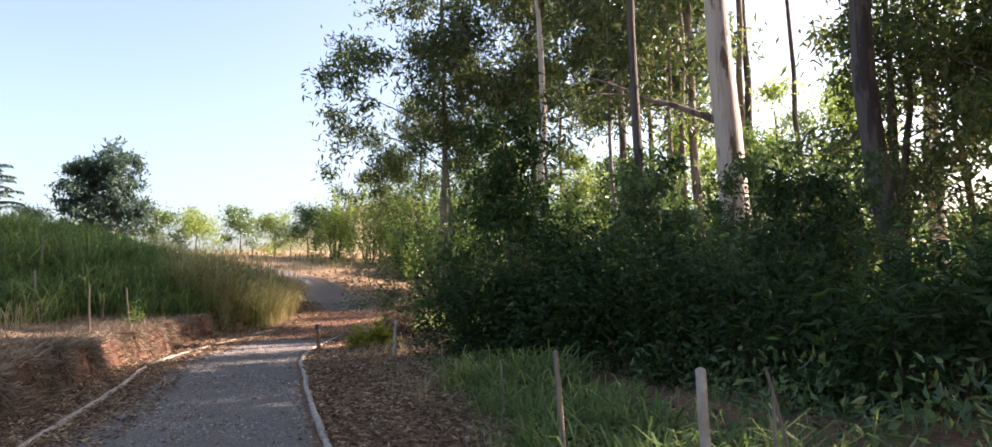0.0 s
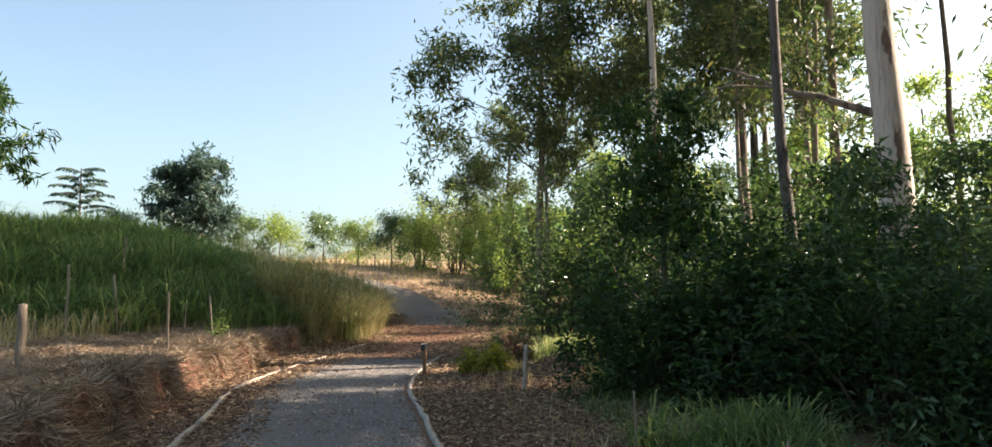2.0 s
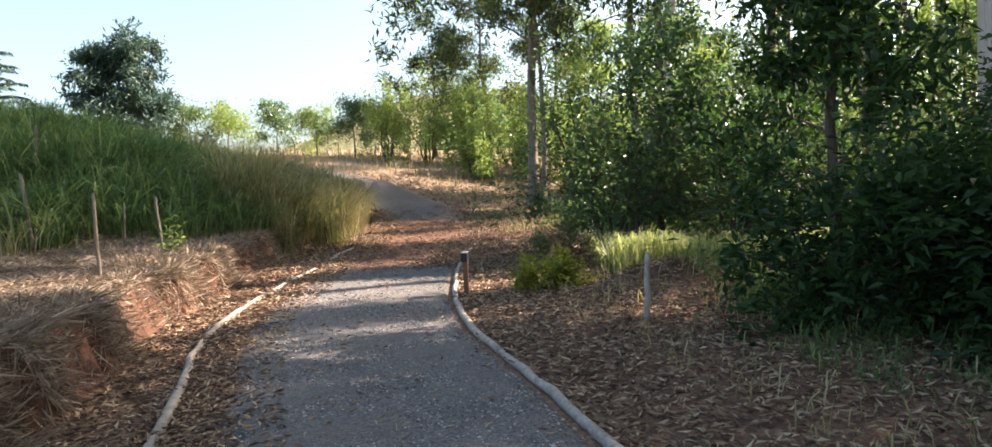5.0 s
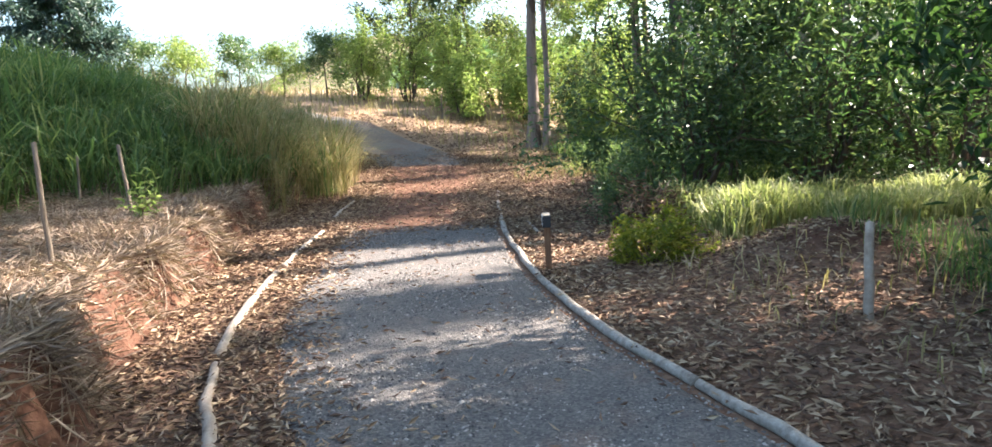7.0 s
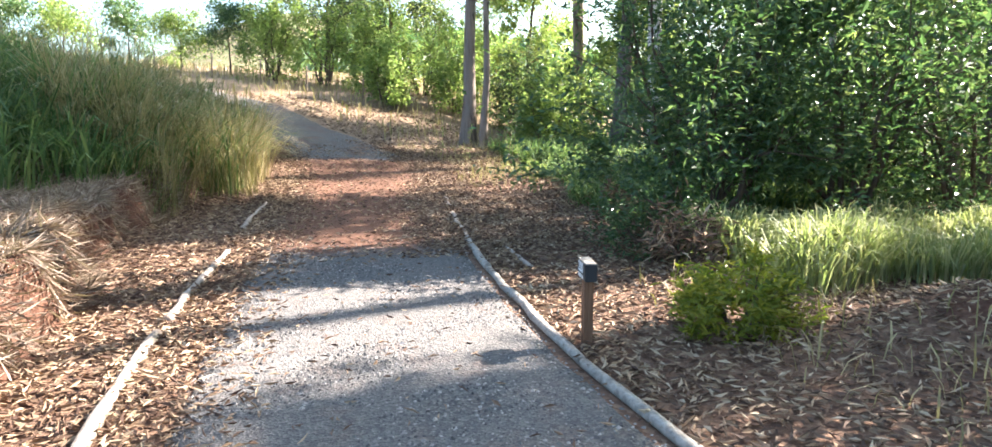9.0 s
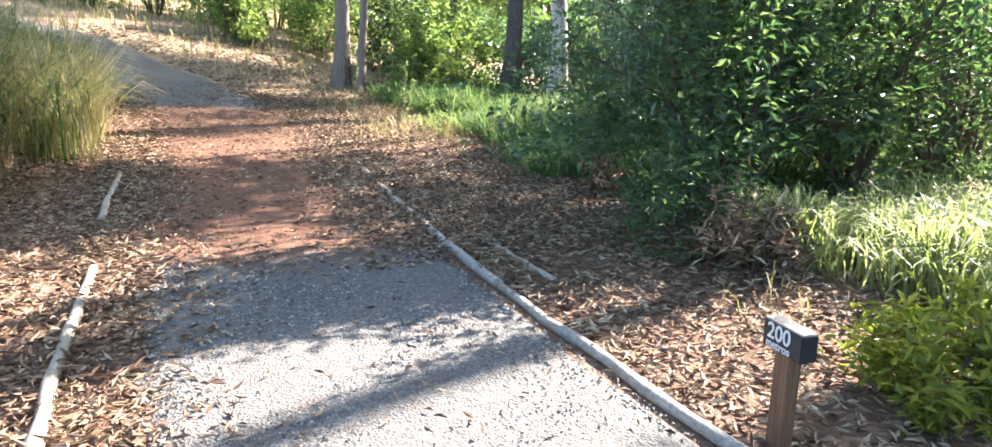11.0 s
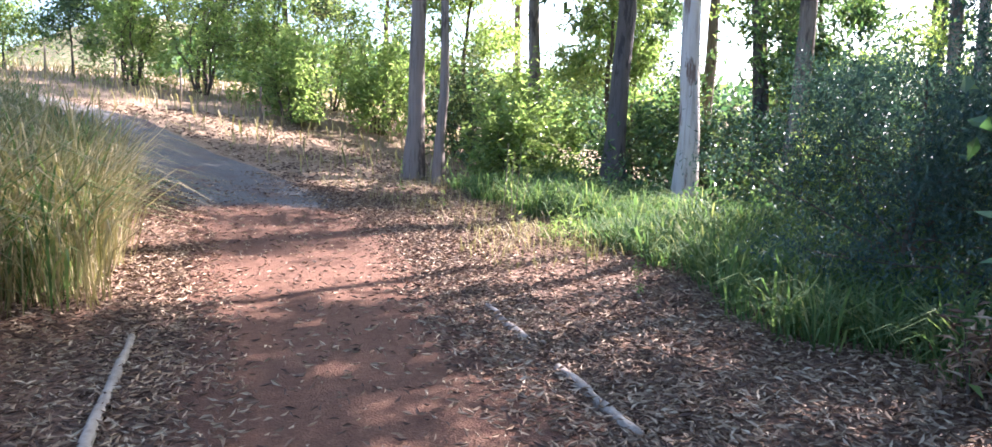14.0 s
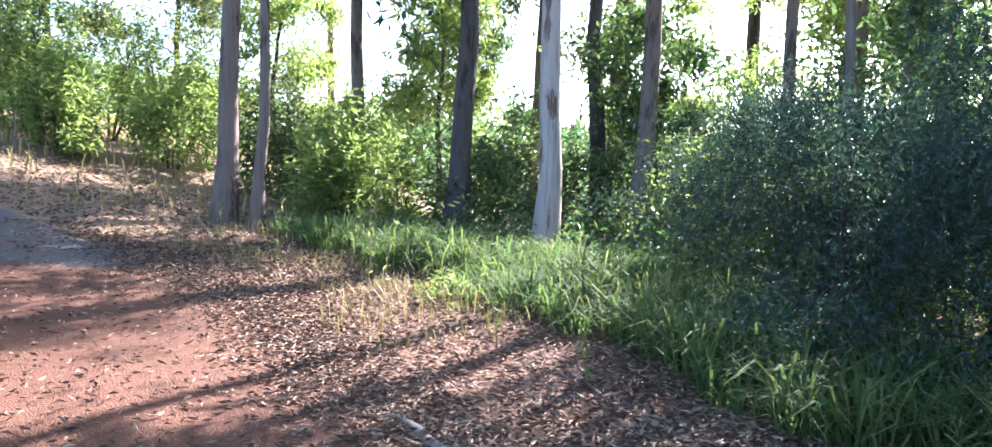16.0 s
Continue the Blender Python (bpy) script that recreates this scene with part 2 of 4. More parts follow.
def wave(x, y, f, s=0.0):
    """Soft uneven relief from a few sines, -1 to 1."""
    return (np.sin(f * (x + 0.6 * y) + s) + np.sin(f * 1.7 * (0.8 * x - y) + 2 * s + 1) + np.sin(f * 2.9 * (x * 0.3 + y) + s * 3 + 2) * 0.6) / 2.6


def smooth(a, lo, hi):
    t = np.clip((a - lo) / (hi - lo), 0, 1)
    return t * t * (3 - 2 * t)


def land(x, y):
    """Height of the ground."""
    x, y = np.asarray(x, float), np.asarray(y, float)
    u = y - 0.6 * (x + 0.5) * smooth(y, 24, 34)
    z = line(CLIMB, u)
    foot = line(FOOT, y) + 0.13 * wave(x * 0, y, 2.6) + 0.1 * wave(x * 0, y, 7, 1) + 0.04 * wave(x * 0, y, 17, 2)
    back = foot - x
    cut = (0.5 + 0.08 * wave(x, y, 1.9) + 0.03 * wave(x, y, 7, 3)) * smooth(back, 0.0, 0.24) * (1 - smooth(y, 24.8, 27.5))
    cut = cut + 0.02 * np.clip(back, 0, 12)
    behind = np.clip(y - line(FRONT, x), 0, None)
    rise = np.minimum(0.31 * behind, (0.45 + 0.25 * smooth(y, 25, 28)) * np.clip(back - 0.2, 0, None))
    rise = np.where(rise > 2.9, 2.9 + 0.15 * (rise - 2.9), rise)
    rise = np.minimum(rise, line(CREST, x) + 1.2 * smooth(y, 36, 46))
    z = np.maximum(z, np.where(back > 0, cut + rise, z))
    right = x - line(EDGE_R, y)
    z = z + 0.05 * smooth(right, 0.2, 2) + 0.05 * wave(x, y, 1.3, 2) * smooth(np.abs(right + 1.2), 1.3, 2.4)
    z = z + 0.36 * np.exp(-((x - 2.6) ** 2 + (y - 15.7) ** 2) / 0.6)
    z = z - (0.2 * np.clip(x - 9, 0, 5) + 0.1 * np.clip(x - 14, 0, 65)) * smooth(y, -5, 10)
    far = np.hypot(x, y - 20)
    ridge = 21 * smooth(far, 70, 190) * (0.75 + 0.25 * wave(x, y, 0.018)) * smooth(x + 0.25 * y, 5, 60)
    z = z + ridge + 0.4 * wave(x, y, 0.11, 1) * smooth(far, 25, 60)
    return z


def quick(name, V, F, mat, smooth_faces=False):
    """A mesh from arrays of corners and of faces that all have as many corners."""
    me = bpy.data.meshes.new(name)
    V, F = np.asarray(V, np.float32), np.asarray(F, np.int32)
    me.vertices.add(len(V))
    me.vertices.foreach_set("co", V.ravel())
    me.loops.add(F.size)
    me.loops.foreach_set("vertex_index", F.ravel())
    me.polygons.add(len(F))
    me.polygons.foreach_set("loop_start", np.arange(len(F), dtype=np.int32) * F.shape[1])
    me.polygons.foreach_set("use_smooth", np.full(len(F), smooth_faces))
    me.update(calc_edges=True)
    me.materials.append(mat)
    return me


def thing(name, at, label, category, group="", kind=""):
    ob = new(name)
    ob.location = at
    ob.empty_display_size = 0.2
    return tagged(ob, label, category, group, kind)


def part(name, me, parent, label=""):
    ob = new(name, me)
    ob.parent = parent
    return tagged(ob, label)


def join(pieces):
    """Arrays of corners and faces, joined into one pair."""
    off, vs, fs = 0, [], []
    for V, F in pieces:
        vs.append(V)
        fs.append(np.asarray(F) + off)
        off += len(V)
    return np.concatenate(vs), np.concatenate(fs)


def tube(pts, rad, n=8, rough=0.0, rng=None):
    pts, rad = np.asarray(pts, float), np.asarray(rad, float)
    tan = np.gradient(pts, axis=0)
    tan /= np.linalg.norm(tan, axis=1, keepdims=True) + 1e-9
    ref = np.where(np.abs(tan[:, 2:3]) > 0.9, np.array([[1.0, 0, 0]]), np.array([[0, 0, 1.0]]))
    ref = np.broadcast_to(ref[len(ref) // 2], tan.shape)
    a = np.cross(tan, ref)
    a /= np.linalg.norm(a, axis=1, keepdims=True) + 1e-9
    b = np.cross(tan, a)
    ang = np.linspace(0, 2 * np.pi, n, endpoint=False)
    r = rad[:, None] * (1 + (rough * rng.standard_normal((len(pts), n)) if rough else 0))
    V = pts[:, None] + r[..., None] * (np.cos(ang)[None, :, None] * a[:, None] + np.sin(ang)[None, :, None] * b[:, None])
    i, j = np.meshgrid(np.arange(len(pts) - 1), np.arange(n), indexing="ij")
    k = (j + 1) % n
    F = np.stack([i * n + j, i * n + k, (i + 1) * n + k, (i + 1) * n + j], -1).reshape(-1, 4)
    return V.reshape(-1, 3), F


def unit(v):
    return v / (np.linalg.norm(v, axis=-1, keepdims=True) + 1e-9)


def leaf_cloud(rng, P, D, length, width, fold=0.25, flat=0.0):
    """One folded leaf of two faces at each point, along its direction; flat: how far the blades lie level, as leaves that reach for light."""
    n = len(P)
    D = unit(D)
    S = unit(np.cross(D, rng.standard_normal((n, 3)) + np.array([0, 0, flat])))
    U = np.cross(S, D)
    L = (length * rng.uniform(0.6, 1.25, n))[:, None]
    W = (width * rng.uniform(0.6, 1.2, n))[:, None]
    mid = P + D * L * 0.45
    V = np.stack([P, mid - S * W / 2 + U * W * fold, P + D * L - U * L * 0.08, mid + S * W / 2 + U * W * fold], 1)
    o = np.arange(n)[:, None] * 4
    F = np.concatenate([o + [[0, 1, 2]], o + [[0, 2, 3]]], 0)
    return V.reshape(-1, 3), F


def blades(rng, P, height, width, bend=0.5, lean=None):
    """Grass blades: tapered and curved, three faces each."""
    n = len(P)
    h = height * rng.uniform(0.5, 1.2, n)
    az = rng.uniform(0, 2 * np.pi, n)
    d = np.stack([np.cos(az), np.sin(az), np.zeros(n)], 1)
    if lean is not None:
        d = unit(d + np.asarray(lean))
    s = np.stack([-d[:, 1], d[:, 0], np.zeros(n)], 1)
    w = (width * rng.uniform(0.6, 1.3, n))[:, None] / 2
    k = (bend * rng.uniform(0.2, 1.4, n))[:, None]
    up = np.array([[0, 0, 1.0]])
    H = h[:, None]
    m1 = P + up * H * 0.5 + d * H * 0.18 * k
    m2 = P + up * H * (0.86 - 0.12 * k) + d * H * 0.5 * k
    tip = P + up * H * (1.0 - 0.35 * k) + d * H * 0.95 * k
    V = np.stack([P - s * w * 0.7, P + s * w * 0.7, m1 - s * w, m1 + s * w, m2 - s * w * 0.75, m2 + s * w * 0.75, tip], 1)
    o = np.arange(n)[:, None] * 7
    F = np.concatenate([o + [[0, 1, 3]], o + [[0, 3, 2]], o + [[2, 3, 5]], o + [[2, 5, 4]], o + [[4, 5, 6]]], 0)
    return V.reshape(-1, 3), F


def on_land(x, y, dz=0.0):
    return np.stack([x, y, land(x, y) + dz], 1)


# ---- ground ----
def steps(*runs):
    out = [np.arange(a, b, d) for a, b, d in runs]
    return np.concatenate(out)


XS = np.concatenate([-np.geomspace(2500, 30, 26), steps((-29, -10, 0.9), (-10, -4, 0.3), (-4, -2.2, 0.045), (-2.2, 4.2, 0.1), (4.2, 12, 0.35), (12, 30, 1.0)), np.geomspace(30, 2500, 30)])
YS = np.concatenate([-np.geomspace(2500, 12, 20), steps((-11, 6, 0.5), (6, 29, 0.1), (29, 46, 0.3), (46, 70, 1.0)), np.geomspace(70, 3000, 34)])
GX, GY = np.meshgrid(XS, YS, indexing="ij")
GZ = land(GX, GY)
nx, ny = GX.shape
gi, gj = np.meshgrid(np.arange(nx - 1), np.arange(ny - 1), indexing="ij")
gf = np.stack([gi * ny + gj, (gi + 1) * ny + gj, (gi + 1) * ny + gj + 1, gi * ny + gj + 1], -1).reshape(-1, 4)
ground_me = quick("ground", np.stack([GX, GY, GZ], -1).reshape(-1, 3), gf, M_GROUND, True)


def set_attr(me, name, values):
    a = me.attributes.new(name, "FLOAT", "POINT")
    a.data.foreach_set("value", np.asarray(values, np.float32).ravel())


back_g = line(FOOT, GY) - GX
behind_g = GY - line(FRONT, GX)
face = np.exp(-((back_g - 0.1) / 0.17) ** 2) * (GY < 27)
right_g = GX - line(EDGE_R, GY)
mound = np.exp(-((GX - 2.6) ** 2 + (GY - 15.6) ** 2) / 0.5)
climbing = smooth(GY, 30, 35) * (right_g > -6)
set_attr(ground_me, "soil", np.clip(face * 1.2 + 0.8 * mound + 0.35 * ((right_g > 0) & (right_g < 1.6) & (GY > 19) & (GY < 31)) + 0.22 * (GY > 33) * (right_g < 6), 0, 1))
far_g = np.hypot(GX, GY - 20)
set_attr(ground_me, "dry", np.clip(((back_g > 0.15) & (behind_g < 1)) * 0.85 + 0.75 * climbing + 0.55 * (far_g > 70), 0, 1))
set_attr(ground_me, "green", np.clip(((back_g > 0.3) & (behind_g > 0.2)) * 0.95 * (GX < -2.6) * (GY < 44) + 0.36 * smooth(right_g, 2.5, 4) * (GY < 40) + 0.5 * (far_g > 55), 0, 1))
ground = tagged(new("ground", ground_me), "red earth with leaf litter, dry straw and grassy slopes", "ground", kind="structure")

# ---- path ----
PY = np.arange(-6, 45, 0.1)
PT = np.linspace(0, 1, 27)
pl, pr = line(EDGE_L, PY), line(EDGE_R, PY)
rag = 0.07 * wave(PY * 0, PY, 3.1) + 0.04 * wave(PY * 0, PY, 11, 1)
pl = pl + 0.05 + rag + 0.28 * smooth(PY, 8, 11)
pr = pr - 0.03 + 0.5 * rag * smooth(PY, 19, 22)
PX = pl[:, None] + (pr - pl)[:, None] * PT[None]
PYY = np.broadcast_to(PY[:, None], PX.shape)
edge_drop = 1 - smooth(np.minimum(PT, 1 - PT), 0, 0.06)[None]
PZ = land(PX, PYY) + 0.03 - 0.05 * edge_drop + 0.008 * wave(PX, PYY, 3.3, 1) - 0.02 * np.exp(-((PT[None] - 0.25) / 0.1) ** 2) * smooth(PYY, 18, 21) + 0 * PX
a_, b_ = PX.shape
pi_, pj_ = np.meshgrid(np.arange(a_ - 1), np.arange(b_ - 1), indexing="ij")
pf = np.stack([pi_ * b_ + pj_, pi_ * b_ + pj_ + 1, (pi_ + 1) * b_ + pj_ + 1, (pi_ + 1) * b_ + pj_], -1).reshape(-1, 4)
path_me = quick("path", np.stack([PX, PYY, PZ], -1).reshape(-1, 3), pf, M_PATH, True)
set_attr(path_me, "soil", smooth(PYY + 0.35 * (PT[None] - 0.5), 18.9, 21.3) * (1 - 0.6 * smooth(PYY, 28.5, 31.5)))
tagged(new("path", path_me), "grey gravel path turning to bare red earth", "path", kind="structure")

rng = np.random.default_rng(5)


def pebbles(n, y0, y1, size):
    y = rng.uniform(y0, y1, n)
    t = rng.uniform(0.03, 0.97, n)
    l, r = line(EDGE_L, y) + 0.3, line(EDGE_R, y)
    x = l + (r - l) * t
    keep = (y + rng.normal(0, 0.5, n) < 20.2)
    x, y = x[keep], y[keep]
    n = len(x)
    c = on_land(x, y, 0.028)
    s = size * rng.uniform(0.5, 1.5, (n, 1, 1)) * rng.uniform(0.7, 1.2, (n, 1, 3)) * np.array([1, 1, 0.7])
    base = np.array([[1, 0, 0], [0, 1, 0], [-1, 0, 0], [0, -1, 0], [0, 0, 1.0]])
    az = rng.uniform(0, 6.28, n)
    R = np.stack([np.stack([np.cos(az), -np.sin(az)], -1), np.stack([np.sin(az), np.cos(az)], -1)], -2)
    V = base[None] * s + rng.normal(0, 0.15 * size, (n, 5, 3))
    V[..., :2] = np.einsum("nij,nkj->nki", R, V[..., :2])
    V = V + c[:, None]
    o = np.arange(n)[:, None] * 5
    F = np.concatenate([o + [[0, 1, 4]], o + [[1, 2, 4]], o + [[2, 3, 4]], o + [[3, 0, 4]]], 0)
    return V.reshape(-1, 3), F


tagged(new("gravel", quick("gravel", *join([pebbles(29000, 8, 20.8, 0.009), pebbles(2500, 5, 20.8, 0.013)]), M_STONE)), "loose grey gravel stones on the path", "gravel", kind="stuff")


# ---- litter, straw, grass ----
def litter(n, x_of, y0, y1, size, dz=0.012):
    y = rng.uniform(y0, y1, n)
    x = x_of(y, rng.uniform(0, 1, n))
    P = on_land(x, y, dz) + np.stack([np.zeros(n), np.zeros(n), rng.uniform(0, 0.03, n)], 1)
    az = rng.uniform(0, 6.28, n)
    D = np.stack([np.cos(az), np.sin(az), rng.normal(0.05, 0.22, n)], 1)
    return leaf_cloud(rng, P, D, size, size * 0.27, 0.35)


litter_me = quick("leaf_litter", *join([
    litter(37000, lambda y, t: line(EDGE_R, y) + 0.05 + 3.2 * t ** 1.2, 5, 24, 0.085),
    litter(26000, lambda y, t: line(EDGE_R, y) - 0.7 + 4.2 * t, 19.5, 32, 0.08),
    litter(24000, lambda y, t: line(FOOT, y) + 0.05 + (line(EDGE_L, y) + 0.35 - line(FOOT, y)) * t, 5, 28, 0.08),
    litter(4500, lambda y, t: line(EDGE_R, y) - 1.0 + 1.2 * t ** 0.5, 20.5, 34, 0.075, 0.035),
    litter(3300, lambda y, t: line(EDGE_L, y) + (line(EDGE_R, y) - line(EDGE_L, y)) * t, 19.5, 33, 0.08, 0.04),
    litter(7000, lambda y, t: line(EDGE_R, y) - 0.45 + 1.0 * t, 19.8, 33, 0.075, 0.035),
    litter(9000, lambda y, t: line(EDGE_L, y) - 0.1 + 0.85 * t ** 1.6, 8, 33, 0.075, 0.035),
    litter(900, lambda y, t: line(EDGE_L, y) + (line(EDGE_R, y) - line(EDGE_L, y)) * t, 5, 20, 0.07, 0.04),
    litter(7000, lambda y, t: line(EDGE_R, y) + 6 * t, 28, 40, 0.13),
    litter(9000, lambda y, t: line(FOOT, y) - 0.2 - 4 * t, 5, 24, 0.09),
]), M_LEAF_DEAD)
tagged(new("leaf_litter", litter_me), "dry brown fallen eucalyptus leaves", "leaf litter", kind="stuff")


def tussocks(n, box, test, height, width, per, spread, bend=1.0):
    """Tufts: blades that arch outward from a common foot, each tuft with a height of its own."""
    x0, x1, y0, y1 = box
    cx, cy = rng.uniform(x0, x1, n), rng.uniform(y0, y1, n)
    keep = test(cx, cy)
    cx, cy = cx[keep], cy[keep]
    tall = height * rng.uniform(0.5, 1.15, len(cx)) * (0.9 + 0.3 * wave(cx, cy, 0.8, 2))
    k = np.repeat(np.arange(len(cx)), per)
    off = rng.normal(0, 1, (len(k), 2)) * spread * rng.uniform(0.5, 1.3, len(cx))[k][:, None]
    x, y = cx[k] + off[:, 0], cy[k] + off[:, 1]
    lean = np.concatenate([1.3 * off / spread, np.zeros((len(k), 1))], 1)
    return blades(rng, on_land(x, y, -0.02), tall[k], width, bend, lean)


def straw(n, lo, hi, y0, y1, length):
    y = rng.uniform(y0, y1, n)
    b = lo + (hi - lo) * rng.beta(1.0, 1.7, n)
    x = line(FOOT, y) - b
    keep = y < line(FRONT, x) + 1.5
    x, y = x[keep], y[keep]
    P = on_land(x, y, 0.02)
    az = rng.uniform(0, 6.28, len(x))
    D = np.stack([np.cos(az) + 0.12, np.sin(az), rng.uniform(-0.1, 0.5, len(x))], 1)
    return leaf_cloud(rng, P, D, length, 0.011, 0.2)


def hanging(n, y0, y1):
    y = rng.uniform(y0, y1, n)
    clump = wave(y * 0, y, 4.5, 0.5) + wave(y * 0, y, 1.7, 2)
    keep = clump > rng.uniform(-0.8, 0.9, n)
    y = y[keep]
    n = len(y)
    x = line(FOOT, y) - rng.uniform(-0.02, 0.5, n)
    P = on_land(x, y, 0.03)
    D = np.stack([rng.normal(0.4, 0.5, n), rng.normal(0, 0.7, n), rng.uniform(-1.5, 0.5, n)], 1)
    return leaf_cloud(rng, P, D, 0.25, 0.008, 0.2)


tagged(new("dry_straw", quick("dry_straw", *join([straw(64000, 0.05, 5.6, 6, 25, 0.17), straw(14000, 2, 11, 4, 23, 0.26), hanging(34000, 6, 25.5), tussocks(420, (-5.6, -2.6, 8, 25), lambda x, y: (x < line(FOOT, y) - 0.12) & (y < line(FRONT, x) + 0.5), 0.22, 0.008, 26, 0.07, 1.3)]), M_STRAW)), "matted dry straw on the earth bank", "straw", kind="stuff")


def field(n, box, test, height, width, bend, lean=None):
    x0, x1, y0, y1 = box
    x, y = rng.uniform(x0, x1, n), rng.uniform(y0, y1, n)
    tuft = 0.5 + 0.5 * wave(x, y, 2.3, 1.4)
    keep = test(x, y) & (tuft > rng.uniform(-0.3, 0.75, n))
    x, y = x[keep], y[keep]
    return blades(rng, on_land(x, y, -0.02), height * (0.55 + 0.65 * tuft[keep]) * (0.85 + 0.2 * wave(x, y, 0.9, 3)), width, bend, lean)


def left_slope(x, y):
    return (y > line(FRONT, x) + 0.2 + 0.6 * wave(x, y, 1.1)) & (x < line(FOOT, y) - 0.15)


tagged(new("slope_grass", quick("slope_grass", *join([
    tussocks(2450, (-14, -2.3, 17.5, 34), left_slope, 1.05, 0.027, 18, 0.17, 1.15),
    field(15000, (-14, -2.3, 17.5, 34), left_slope, 0.6, 0.024, 1.0),
    field(9000, (-4.4, -1.4, 24.0, 36), lambda x, y: x < line(EDGE_L, y) - 0.5 - 0.8 * (y < 25.3), 1.5, 0.02, 1.0),
    tussocks(2300, (-34, -6, 12, 44), left_slope, 1.15, 0.045, 10, 0.22, 1.1),
    field(9000, (-34, -6, 10, 44), left_slope, 0.75, 0.045, 0.9)]), M_GRASS)), "tall green grass covering the slope", "grass", kind="stuff")
tagged(new("dry_grass", quick("dry_grass", *join([
    field(15000, (-4.4, -1.0, 23.6, 34), lambda x, y: x < line(EDGE_L, y) - 0.25 - 0.9 * (y < 25.3) + 0.15 * wave(x, y, 3), 1.75, 0.013, 0.95, (0.1, 0, 0)),
    field(7000, (-8, -1.3, 32, 43), lambda x, y: x < line(EDGE_L, y) - 0.3, 1.3, 0.025, 0.9, (0.2, 0, 0)),
    field(1400, (-11, -6, 16, 20), lambda x, y: y < line(FRONT, x) + 1.5, 0.8, 0.016, 0.9),
    field(2600, (1.6, 5, 25.5, 34), lambda x, y: x > line(EDGE_R, y) + 0.5 + 0.3 * wave(x, y, 1.7), 0.34, 0.009, 0.95),
    field(5000, (-9, 12, 34, 56), lambda x, y: x > line(EDGE_R, y) + 0.5, 0.6, 0.03, 0.7),
    field(3500, (0.9, 6, 6, 18), lambda x, y: x > line(EDGE_R, y) + 1.0, 0.3, 0.01, 0.9)]), M_DRYGRASS)), "dry straw-coloured grass tufts", "grass", kind="stuff")


def verge(x, y):
    front = np.interp(y, [20.5, 21, 22.6, 24, 25.7, 28.5, 34], [3.3, 3.0, 3.05, 3.5, 4.1, 4.6, 5.0]) + 0.25 * wave(x, y, 2.1)
    return (x > front) & (x < front + 2.6)


tagged(new("verge_grass", quick("verge_grass", *join([
    tussocks(2400, (2.4, 8, 20.3, 33), verge, 0.62, 0.021, 17, 0.09, 1.15),
    field(18000, (2.4, 8, 20.3, 33), verge, 0.45, 0.016, 1.0),
    tussocks(430, (2.1, 4.3, 4.0, 10.3), lambda x, y: (x > 2.35 + 0.25 * wave(x, y, 2)) & (x < 3.6 + 0.5 * wave(x, y, 1.4)), 0.48, 0.018, 20, 0.1, 1.25)]), M_GRASS)), "lush green grass along the wood's edge", "grass", kind="stuff")
# patch where sun falls; its brightness is partly in the blade colour
tagged(new("sunlit_grass", quick("sunlit_grass", *field(10000, (2.3, 6.5, 16.7, 18.8), lambda x, y: y > 16.9 + 0.25 * wave(x, y, 2), 0.6, 0.018, 0.8), M_GRASS_LIT)), "grass patch with sunlight put into its bright yellow-green colour", "grass", kind="stuff")


# ---- trees and shrubs ----
def grow(r, start, way, length, n, wobble, droop=0.0):
    pts = [np.asarray(start, float)]
    d = unit(np.asarray(way, float))
    for _ in range(n):
        d = unit(d + r.normal(0, wobble, 3) + np.array([0, 0, -droop]))
        pts.append(pts[-1] + d * length / n)
    return np.array(pts)


